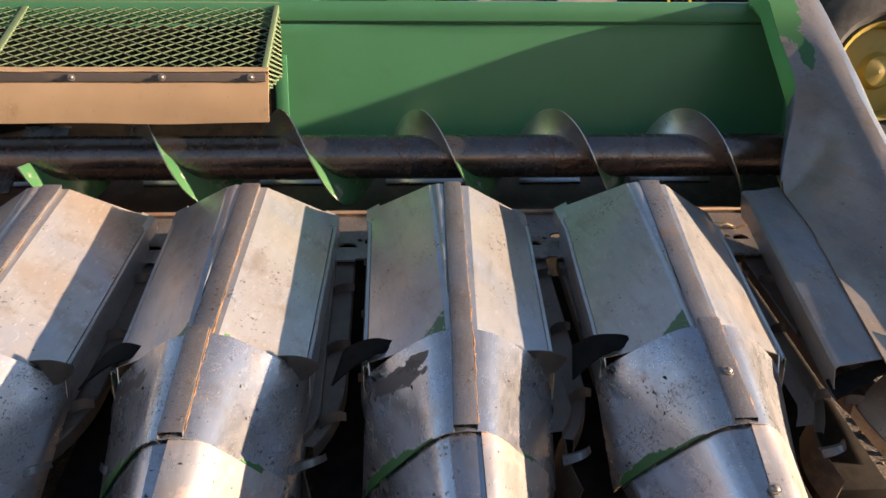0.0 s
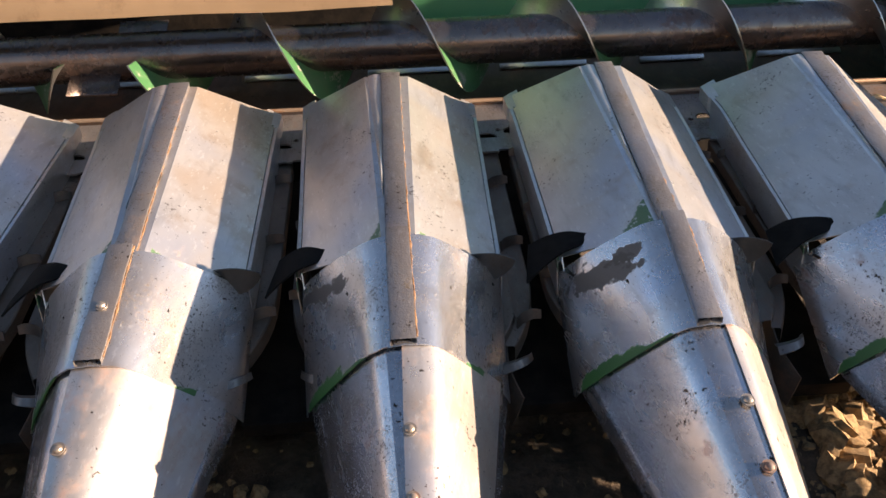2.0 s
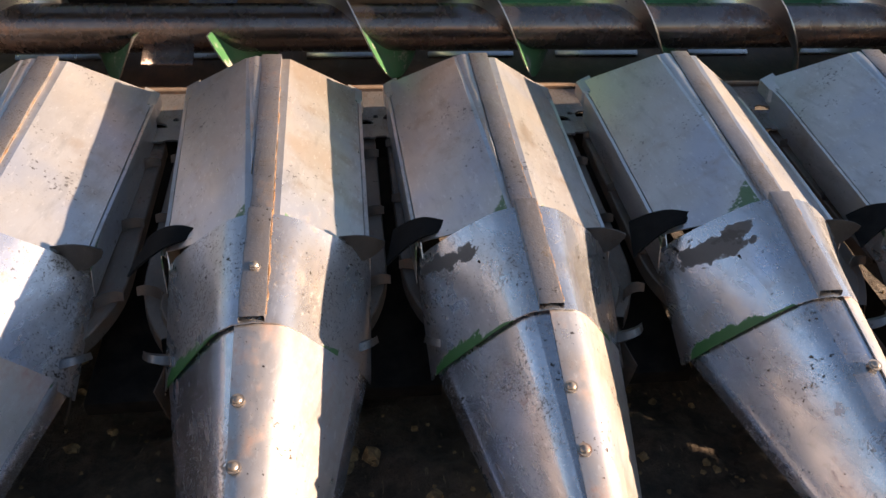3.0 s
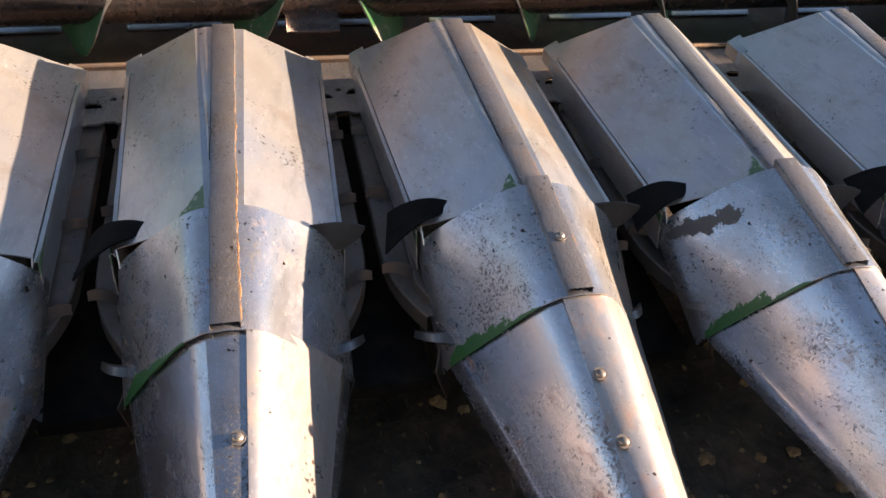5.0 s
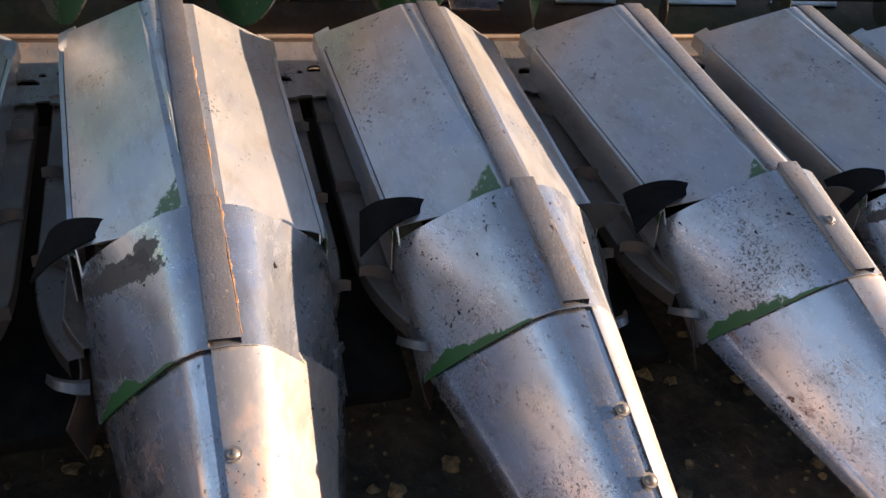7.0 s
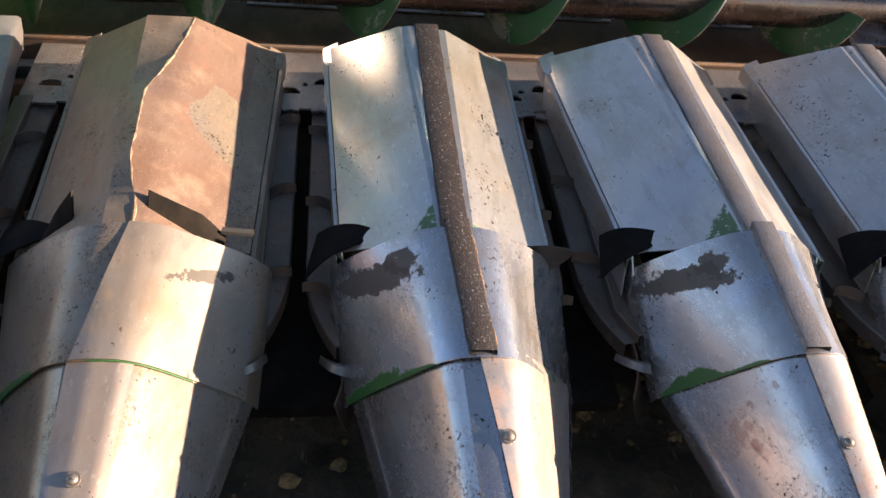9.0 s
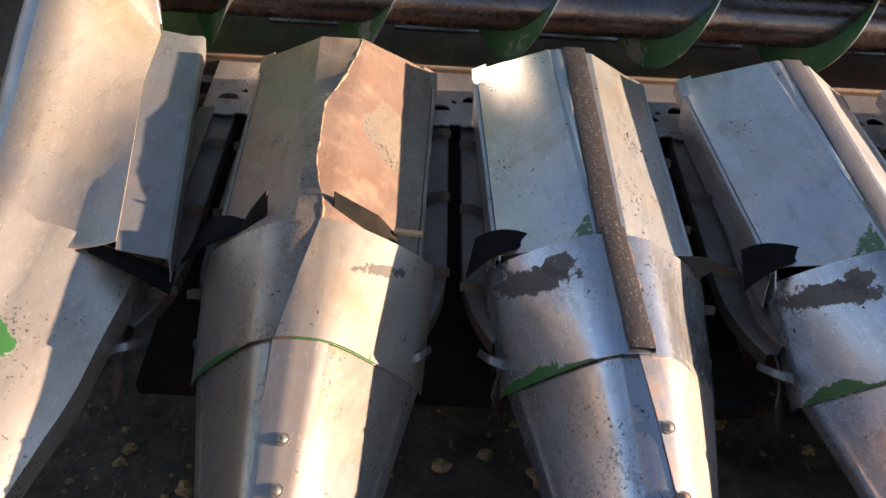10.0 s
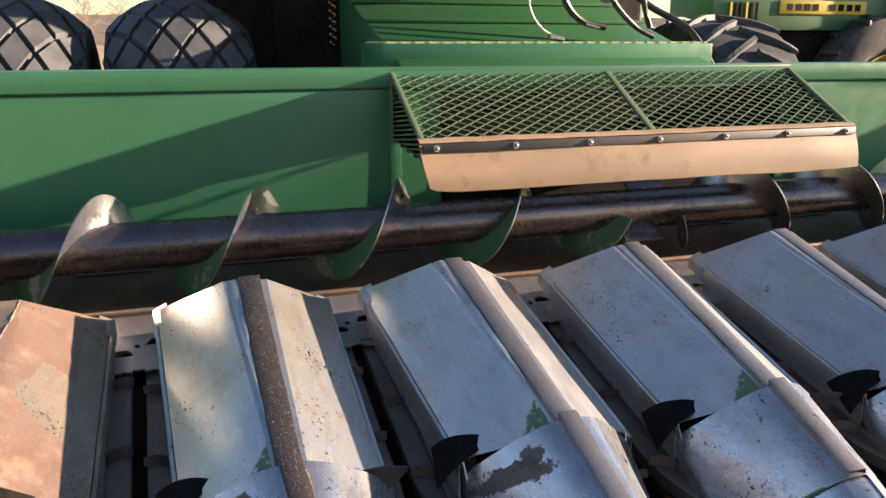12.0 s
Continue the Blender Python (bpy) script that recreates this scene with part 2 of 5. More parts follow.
END_OLD = steel("end_divider_painted_steel", (0.55, 0.465, 0.37), (0.38, 0.30, 0.23), 0.27, 0.74, 0.15, rust=0.12, rust_color=(0.33, 0.2, 0.14), tan=0.4, paint=[(0.10, 0.03, 0.28, 0.10), (0.60, 0.02, 0.32, 0.15), (0.50, 0.16, 0.14, 0.045), (0.35, 0.22, 0.06, 0.012)])


# ---------------------------------------------------------------- mesh helpers
SHEETS = []


def thing(name, loc, label, category, group="", kind=""):
    ob = new(name)
    ob.location = loc
    ob.empty_display_size = 0.1
    return tagged(ob, label, category, group, kind)


def raw(name, verts, faces, material, parent=None, label="", uvs=None, smooth=True, sharp=28, solid=0.0, bevel=0.0):
    me = bpy.data.meshes.new(name)
    me.from_pydata([tuple(v) for v in verts], [], faces)
    if uvs:
        layer = me.uv_layers.new(name="UVMap")
        for lp in me.loops:
            layer.data[lp.index].uv = uvs[lp.vertex_index]
    me.materials.append(material)
    if smooth:
        me.polygons.foreach_set("use_smooth", [True] * len(me.polygons))
        me.set_sharp_from_angle(angle=radians(sharp))
    me.update()
    ob = new(name, me)
    ob.parent = parent
    if label:
        tagged(ob, label)
    if solid:
        m = ob.modifiers.new("thickness", "SOLIDIFY")
        m.thickness, m.offset = solid, -1
        SHEETS.append((ob, sharp))
    if bevel:
        m = ob.modifiers.new("edges", "BEVEL")
        m.width, m.segments, m.limit_method = bevel, 2, "ANGLE"
    return ob


def part(name, bm, material, parent, label="", smooth=True, sharp=30):
    me = bpy.data.meshes.new(name)
    bm.normal_update()
    bm.to_mesh(me)
    bm.free()
    me.materials.append(material)
    if smooth:
        me.polygons.foreach_set("use_smooth", [True] * len(me.polygons))
        me.set_sharp_from_angle(angle=radians(sharp))
    ob = new(name, me)
    ob.parent = parent
    return tagged(ob, label)


def grid(name, rows, material, parent, label="", solid=0.0, sharp=28, keep=None, closed=False):
    """A sheet through rows of points, with u across the row and v from the first row to the last."""
    m, n = len(rows), len(rows[0])
    verts = [Vector(p) for r in rows for p in r]
    uvs = [(j / (n - 1), i / (m - 1)) for i in range(m) for j in range(n)]
    faces = []
    for i in range(m - 1):
        for j in range(n - 1 + (1 if closed else 0)):
            k = (j + 1) % n
            if keep is None or keep(i, j):
                faces.append((i * n + j, i * n + k, (i + 1) * n + k, (i + 1) * n + j))
    return raw(name, verts, faces, material, parent, label, uvs, sharp=sharp, solid=solid)


def box(bm, c, s, rot=(0, 0, 0), bevel=0.0, taper=1.0):
    r = bmesh.ops.create_cube(bm, size=1.0)
    vs = r["verts"]
    for v in vs:
        if v.co.z > 0:
            v.co.x *= taper
            v.co.y *= taper
    bmesh.ops.transform(bm, matrix=Matrix.LocRotScale(c, Euler([radians(a) for a in rot]), s), verts=vs)
    if bevel:
        es = list({e for v in vs for e in v.link_edges})
        bmesh.ops.bevel(bm, geom=es, offset=bevel, segments=2, affect="EDGES", profile=0.6)
    return bm


def cyl(bm, a, b, r1, r2=None, n=16, caps=True):
    a, b = Vector(a), Vector(b)
    d = b - a
    q = d.to_track_quat("Z", "Y").to_matrix().to_4x4()
    bmesh.ops.create_cone(bm, cap_ends=caps, segments=n, radius1=r1, radius2=r1 if r2 is None else r2, depth=d.length, matrix=Matrix.Translation((a + b) / 2) @ q)
    return bm


def tube(bm, pts, r, n=8):
    """A round bar bent through points."""
    pts = [Vector(p) for p in pts]
    rings = []
    for i, p in enumerate(pts):
        d = (pts[min(i + 1, len(pts) - 1)] - pts[max(i - 1, 0)]).normalized()
        q = d.to_track_quat("Z", "Y")
        rings.append([bm.verts.new(p + q @ Vector((r * math.cos(a), r * math.sin(a), 0))) for a in (2 * math.pi * k / n for k in range(n))])
    for a, b in zip(rings, rings[1:]):
        for k in range(n):
            bm.faces.new((a[k], a[(k + 1) % n], b[(k + 1) % n], b[k]))
    bm.faces.new(rings[0][::-1])
    bm.faces.new(rings[-1])
    return bm


def spline(pts, n=8):
    """Points on a smooth curve through pts."""
    P = [Vector(p) for p in pts]
    P = [P[0] * 2 - P[1]] + P + [P[-1] * 2 - P[-2]]
    out = []
    for i in range(1, len(P) - 2):
        for k in range(n):
            t = k / n
            a, b, c, d = P[i - 1:i + 3]
            out.append(0.5 * (2 * b + (c - a) * t + (2 * a - 5 * b + 4 * c - d) * t * t + (3 * b - a - 3 * c + d) * t ** 3))
    return out + [P[-2]]


def lerp(a, b, t):
    return a + (b - a) * t


def along(table, x):
    """Linear look-up in rows of (x, value), x falling or rising."""
    rows = sorted(table)
    if x <= rows[0][0]:
        return rows[0][1]
    for (a, va), (b, vb) in zip(rows, rows[1:]):
        if x <= b:
            return lerp(va, vb, (x - a) / (b - a))
    return rows[-1][1]


PITCH = 0.762
MIDDLE = -1.905
DENT = lambda p, s, a: noise.noise(Vector(p) * s) * a


# ---------------------------------------------------------------- row dividers
def ridge(y):
    """Height of the rear hood's ridge."""
    return 0.955 - 0.2870 * (3.0 - y)


HOOD_BACK = [(-0.325, 3.14, 0.74), (-0.327, 3.165, 0.822), (-0.10, 3.0, 0.955), (0.050, 3.0, 0.950), (0.285, 3.17, 0.797), (0.284, 3.145, 0.71)]
HOOD_FRONT = [(-0.272, 2.17, 0.45), (-0.286, 2.21, 0.570), (-0.052, 2.07, 0.688), (0.034, 2.07, 0.684), (0.262, 2.21, 0.565), (0.252, 2.17, 0.45)]

# how far each divider leans sideways: at the back of its rear hood, at the hood joint, at the cone
LEAN = {1: (0.0, -0.090, -0.110), 0: (-0.010, -0.045, -0.062), -1: (-0.014, -0.022, -0.022), -2: (0.012, 0.028, 0.026),
        -3: (0.020, 0.012, 0.012), -4: (-0.002, 0.032, 0.046), -5: (-0.010, -0.006, 0.022), -6: (-0.030, -0.034, -0.040)}
WIDER = {-6: 1.14, -5: 1.09}     # the two far dividers are broader in front


def lean(step, y):
    a, b, c = LEAN[step]
    return along([(3.0, a), (2.1, b), (1.75, c)], y)

CUTS = [2, 9, 5, 8, 2]


def rear_hood(parent, step, y0, material, seed, dent=0.004, label=""):
    rows = []
    for i in range(19):
        t = i / 18
        keys = [Vector(a).lerp(Vector(b), t) for a, b in zip(HOOD_BACK, HOOD_FRONT)]
        row = []
        for k, cuts in enumerate(CUTS):
            for c in range(cuts):
                row.append(keys[k].lerp(keys[k + 1], c / cuts))
        row.append(keys[-1])
        for k, p in enumerate(row):
            edge = 0.25 if (i == 0 or k < 3 or k > len(row) - 4) else 0.0 if 11 <= k <= 16 else 1.0
            p.z += edge * (DENT((p.x * 1.2 + seed * 7.3, p.y, seed), 3.4, dent) + DENT((p.x + seed * 3.1, p.y, seed), 8.0, dent * 0.2))
            p.x += lean(step, p.y)
            p.y -= y0
        rows.append(row)
    hood = grid("rear_hood", rows, material, parent, label, solid=0.004)
    for a, out in ((1, -1), (4, 1)):
        tab = []
        for i in range(5):
            t = lerp(-0.012, 0.100, i / 4)
            p = Vector(HOOD_BACK[a]).lerp(Vector(HOOD_FRONT[a]), t)
            x, w = p.x + lean(step, p.y), 0.020 - 0.012 * max(0.0, i - 3)
            tab.append([(x - out * 0.030, p.y - y0, p.z + 0.022), (x, p.y - y0, p.z + 0.007), (x + out * w, p.y - y0, p.z - 0.004), (x + out * (w + 0.003), p.y - y0, p.z - 0.05)][::-out])
        grid("corner_tab", tab, material, hood, "bent rear corner tab", solid=0.003, sharp=20)
        strip = []
        for i in range(13):
            t = lerp(0.085, 1.0, i / 12)
            p = Vector(HOOD_BACK[a]).lerp(Vector(HOOD_FRONT[a]), t)
            w = 0.0015 * noise.noise((seed, t * 9, out))
            strip.append([(p.x + lean(step, p.y) + out * (o + w), p.y - y0 - 0.012, p.z + z) for o, z in ((0.003, -0.012), (0.006, -0.004), (0.017, -0.004), (0.018, -0.008), (0.018, -0.06), (0.015, -0.125))][::-out])
        grid("side_flange", strip, material, hood, "bent side flange", solid=0.003, sharp=20)
    return hood


def strap_strip(name, parent, path, w0, w1, material, thick=0.013, seed=0, label=""):
    """A flat bar with slightly ragged edges; path: centre points, top side."""
    rows = []
    for i, (x, y, z) in enumerate(path):
        t = i / (len(path) - 1)
        h = lerp(w0, w1, t) / 2
        j = 0.0025 * noise.noise((seed * 5.0, y * 14, 0))
        dz = 0.003 * noise.noise((seed * 2.0 + 4, y * 9, 3))
        rows.append([(x - h + j, y, z - 0.012), (x - h + j, y, z + thick + dz), (x - h * 0.9 + j, y, z + thick + 0.0012 + dz), (x, y, z + thick + 0.0015 + dz),
                     (x + h * 0.9 - j, y, z + thick + 0.0012 + dz), (x + h - j, y, z + thick + dz), (x + h - j, y, z - 0.012)])
    return grid(name, rows, material, parent, label, solid=0.0, sharp=40)


def weld_bead(parent, path, r, seed, material=BEAD):
    bm = bmesh.new()
    pts = []
    for i, (x, y, z) in enumerate(path):
        pts.append((x + 0.0025 * noise.noise((seed, y * 23, 1)), y, z - 0.001))
    rings = []
    for i, p in enumerate(pts):
        k = r * (0.12 + 1.15 * abs(noise.noise((seed + 9, p[1] * 31, 2))) + 0.35 * abs(noise.noise((seed + 5, p[1] * 90, 2))))
        rings.append([bm.verts.new((p[0] + k * 1.3 * math.cos(a), p[1], p[2] + k * math.sin(a))) for a in (math.pi * q / 4 for q in range(5))])
    for a, b in zip(rings, rings[1:]):
        for k in range(4):
            bm.faces.new((a[k], a[k + 1], b[k + 1], b[k]))
    return part("weld_bead", bm, material, parent, "rusty orange weld bead")


# half sections across a hood: distance from the ridge, drop below it
TOP_ARC = [(0, 0), (0.05, 0.006), (0.085, 0.019), (0.11, 0.036), (0.13, 0.051), (0.17, 0.083), (0.21, 0.119), (0.25, 0.160), (0.278, 0.195), (0.284, 0.235)]
LOW_ARC = [(0, 0), (0.05, 0.007), (0.085, 0.031), (0.11, 0.060), (0.135, 0.094), (0.18, 0.157), (0.22, 0.217), (0.245, 0.258), (0.264, 0.292), (0.270, 0.315)]
CONE_ARC = [(0, 0), (0.19, 0.022), (0.30, 0.085), (0.40, 0.19), (0.52, 0.335), (0.68, 0.535), (0.83, 0.735), (0.90, 0.83), (0.925, 0.855), (1.0, 1.0)]
BACK = 0.63           # a lower point of a section lies this much further back for each unit of drop


def halves(table):
    """Columns from the left edge over the ridge to the right edge, each span cut in two."""
    fine = []
    for (a, b), (c, d) in zip(table, table[1:]):
        fine += [(a, b), ((a + c) / 2, (b + d) / 2)]
    fine.append(table[-1])
    return [(-a, b) for a, b in fine[:0:-1]] + fine


def centre_point(x_top, d_top, x_low, d_low, t, seed):
    x, d = lerp(x_top, x_low, t), lerp(d_top, d_low, t)
    y = lerp(2.088, 1.748, t) + BACK * d
    z = lerp(0.720, 0.584, t) - d
    return x - 0.008, y, z + DENT((x + seed * 4.7, y, seed), 7, 0.003)


def centre_hood(parent, step, y0, material, seed, label=""):
    rows = []
    for i in range(13):
        t = i / 12
        row = []
        for (xa, da), (xb, db) in zip(halves(TOP_ARC), halves(LOW_ARC)):
            x, y, z = centre_point(xa, da, xb, db, t, seed)
            row.append((x * WIDER.get(step, 1.0) + lean(step, y - BACK * lerp(da, db, t)), y - y0, z))
        rows.append(row)
    return grid("centre_hood", rows, material, parent, label, solid=0.004, sharp=40)


CONE_TOP = [(1.80, 0.594), (1.574, 0.489), (1.438, 0.421), (1.2, 0.308), (1.0, 0.213), (0.8, 0.118), (0.68, 0.045)]


def cone_point(u, v, y, step, seed, lift=0.0):
    """u, v: place in the section across the cone; y: where the section's ridge lies."""
    top = along(CONE_TOP, y)
    foot = (0.206 * y + 0.1298 * top - 0.1046) / 1.1298
    drop = max(0.02, top - foot)
    wide = max(0.016, 0.258 - 0.200 * (1.94 - y - BACK * drop)) + lift * 0.5
    x, d = u * wide * WIDER.get(step, 1.0), v * drop
    return x + lean(step, y) - 0.004, y + BACK * d, top - d + lift + DENT((x + seed * 2.9, y, seed), 6, 0.0025)


def nose_cone(parent, step, y0, material, over, seed, edge, label=""):
    """edge: where the wear sheet begins beside the ridge, at the joint and 0.33 further down, or both sides of a narrow plate."""
    ys = [1.772 - 1.09 * (i / 26) for i in range(27)]

    def row(cols, lift):
        return lambda y: [(p[0], p[1] - y0, p[2]) for p in (cone_point(u, v, y, step, seed, lift) for u, v in cols(y))]

    shell_row = row(lambda y: halves(CONE_ARC), 0.0)
    shell = grid("nose_cone", [shell_row(y) for y in ys], material, parent, label, solid=0.004, sharp=24)

    def sheet(y):
        a = (lerp(edge[0], edge[1], (1.75 - y) / 0.33) - lean(step, y) + 0.004) / max(0.05, 0.258 - 0.2 * (1.80 - y))
        b = (edge[2] - lean(step, y)) / 0.258 if len(edge) > 2 else 0.90
        us = [a + (b - a) * k / 12 for k in range(13)]
        return [(u, along(CONE_ARC, abs(u))) for u in us]

    sheet_row = row(sheet, 0.006)
    grid("overlay_sheet", [sheet_row(y) for y in (ys if len(edge) < 3 else ys[:14])], over, shell, "bright wear sheet bolted over the cone", solid=0.004, sharp=40)
    return shell


def bolt(parent, p, normal, r=0.0115, washer=True):
    bm = bmesh.new()
    n = Vector(normal).normalized()
    p = Vector(p)
    if washer:
        cyl(bm, p - n * 0.002, p + n * 0.002, r * 1.35, n=16)
    bmesh.ops.create_uvsphere(bm, u_segments=12, v_segments=6, radius=r, matrix=Matrix.Translation(p + n * 0.001) @ Matrix.Diagonal((1, 1, 0.75, 1)))
    return part("bolt", bm, BOLT, parent)


def rubber_flap(parent, step, y0, seed):
    """A black flap that comes out from under the centre hood, lies on the corner of the rear hood and hangs over the row."""
    rows = []
    far = -0.392 + 0.025 * noise.noise((seed * 2.3, 1, 1))
    for i in range(11):
        t = i / 10
        row = []
        for k in range(7):
            a = k / 6
            x = lerp(far + 0.03 * (1 - a), -0.212, t)
            y = lerp(lerp(2.315, 2.232, t), lerp(2.165, 2.205, t), a)
            z = lerp(lerp(0.588, 0.632, t), lerp(0.540, 0.612, t), a) + 0.016 * math.sin(t * 3.14) - 0.018 * (1 - t) ** 3
            row.append((x + lean(step, 2.2), y - y0, z + 0.005 * noise.noise((seed, t * 2.5, a * 2))))
        rows.append(row)
    return grid("rubber_flap", rows, RUBBER, parent, "black rubber flap", solid=0.006)


def bent_lip(parent, step, y0, seed):
    """A torn crescent of sheet that stands up at the other corner."""
    rows = []
    up = 0.02 * noise.noise((seed * 3.3, 0.5, 0))
    long = 0.315 + 0.03 * noise.noise((seed * 5.1, 2.5, 0))
    for i in range(9):
        t = i / 8
        x, y, z = lerp(0.19, long, t) + lean(step, 2.2), 2.185 - 0.05 * t + 0.03 * t * t, 0.612 - 0.02 * t + 0.022 * math.sin(t * 2.4) + up * t
        deep = 0.085 * math.sin(0.25 + t * 2.5)
        rows.append([(x - 0.01, y - y0 + 0.012, z - deep), (x, y - y0 + 0.004, z - deep * 0.4), (x, y - y0 - 0.004, z)])
    return grid("bent_lip", rows, FLAP, parent, "bent dark metal lip", solid=0.004)


FLAP = steel("bent_lip_steel", (0.075, 0.07, 0.066), (0.035, 0.03, 0.028), 0.5, 0.4, 0.6)

# per divider: hood tint, strap, bolt offset, paint and primer patches
HOOD_A = steel("hood_steel", (0.66, 0.65, 0.64), (0.47, 0.45, 0.44), 0.31, 0.80, 0.45, tan=0.4, wedges=[(0.425, -1, 0.84, 1.1), (0.615, 1, 0.93, 0.7)])
HOOD_B = steel("hood_steel_brown", (0.64, 0.61, 0.58), (0.45, 0.41, 0.375), 0.31, 0.78, 0.4, rust=0.1, tan=0.6, wedges=[(0.425, -1, 0.88, 1.2), (0.63, 1, 0.915, 0.6)])
HOOD_SHINY = steel("hood_steel_bright", (0.60, 0.595, 0.57), (0.44, 0.43, 0.40), 0.31, 0.82, 0.75, rust=0.08, rust_color=(0.24, 0.15, 0.10), tan=0.5, wedges=[(0.425, -1, 0.86, 1.1), (0.615, 1, 0.92, 0.6)])
MID_PAINT = [(0.17, 1.03, 0.11, 0.13), (0.30, 1.0, 0.08, 0.022), (0.81, 1.0, 0.07, 0.055)]
MID_STEEL = steel("centre_hood_steel", (0.58, 0.585, 0.605), (0.30, 0.29, 0.295), 0.27, 0.86, 1.0, rust=0.2, tan=0.4, paint=MID_PAINT)
MID_PRIMED = steel("centre_hood_patched", (0.58, 0.585, 0.605), (0.30, 0.29, 0.295), 0.25, 0.90, 0.6, rust=0.2, tan=0.4, paint=MID_PAINT,
                   primer=[(0.20, 0.24, 0.17, 0.085, 38), (0.30, 0.20, 0.07, 0.10)])
MID_STAINED = steel("centre_hood_stained", (0.58, 0.585, 0.605), (0.30, 0.29, 0.295), 0.25, 0.90, 0.9, rust=0.25, tan=0.45, paint=MID_PAINT,
                    primer=[(0.17, 0.20, 0.13, 0.06, 38)])
MID_LAP = steel("tan_lap_sheet_steel", (0.35, 0.305, 0.26), (0.24, 0.20, 0.165), 0.36, 0.6, 0.5, rust=0.2, rust_color=(0.30, 0.2, 0.12), tan=0.8, primer=[(0.62, 0.28, 0.20, 0.05, -22)])
MID_BROWN = steel("centre_hood_brown", (0.36, 0.305, 0.255), (0.22, 0.18, 0.145), 0.32, 0.6, 0.9, rust=0.25, tan=0.8, paint=[(0.20, 1.0, 0.12, 0.05), (0.63, 1.0, 0.12, 0.03)], primer=[(0.79, 0.25, 0.09, 0.035, -20)])
CONE_STEEL = steel("nose_cone_steel", (0.56, 0.565, 0.595), (0.27, 0.255, 0.26), 0.23, 0.93, 0.9, rust=0.2, tan=0.35, paint=[(0.36, 0.0, 0.10, 0.006)])
OVER_STEEL = steel("wear_sheet_steel", (0.62, 0.59, 0.57), (0.40, 0.35, 0.32), 0.30, 0.78, 0.7, rust=0.75, rust_color=(0.40, 0.22, 0.17), tan=0.35)
PLATE_BROWN = steel("tan_wear_plate_steel", (0.38, 0.35, 0.33), (0.24, 0.20, 0.18), 0.34, 0.6, 0.8, rust=0.3, rust_color=(0.32, 0.18, 0.10), tan=0.6)
CONE_BROWN = steel("brown_nose_cone_steel", (0.36, 0.32, 0.28), (0.20, 0.165, 0.135), 0.28, 0.7, 0.9, rust=0.35, tan=0.6)
RUST_HOOD = steel("rust_red_hood", (0.20, 0.135, 0.105), (0.15, 0.09, 0.068), 0.42, 0.25, 0.3, rust=0.4, rust_color=(0.20, 0.105, 0.075), tan=0.5, speck=0.4)
BROWN_HOOD = steel("brown_steel_hood", (0.24, 0.195, 0.15), (0.15, 0.12, 0.09), 0.42, 0.35, 0.9, rust=0.25, tan=0.6, speck=0.35)

DIVIDERS = [
    # step, hood, centre, dark strap, centre bolt, cone bolts (x, y) twice, edge of the wear sheet
    (1, HOOD_A, MID_STEEL, False, True, (-0.117, 1.58, -0.126, 1.445), (-0.108, -0.138)),
    (0, HOOD_A, MID_PRIMED, False, False, (-0.053, 1.564, -0.060, 1.425), (-0.036, -0.040)),
    (-1, HOOD_B, MID_STAINED, False, False, (-0.032, 1.555, -0.034, 1.418), (-0.038, -0.048)),
    (-2, HOOD_B, MID_STEEL, False, True, (-0.006, 1.567, -0.006, 1.430), (-0.024, -0.020)),
    (-3, HOOD_A, MID_STEEL, False, False, (0.015, 1.531, 0.014, 1.399), (0.039, 0.029)),
    (-4, HOOD_A, MID_PRIMED, False, False, (0.029, 1.556, 0.030, 1.42), (0.010, 0.018)),
    (-5, HOOD_SHINY, MID_PRIMED, True, False, (0.045, 1.585, 0.057, 1.445), (0.006, 0.045)),
    (-6, BROWN_HOOD, MID_BROWN, False, False, (-0.036, 1.528, -0.034, 1.429), (-0.085, -0.085, 0.028))]
LABELS = {1: "silver steel crop divider with a double-bent ridge strap", -6: "rust-red and brown crop divider with a welded ridge and no strap",
          -5: "bright dented steel crop divider with a dark ridge strap", -2: "grey steel crop divider with reddish bolted nose cone"}


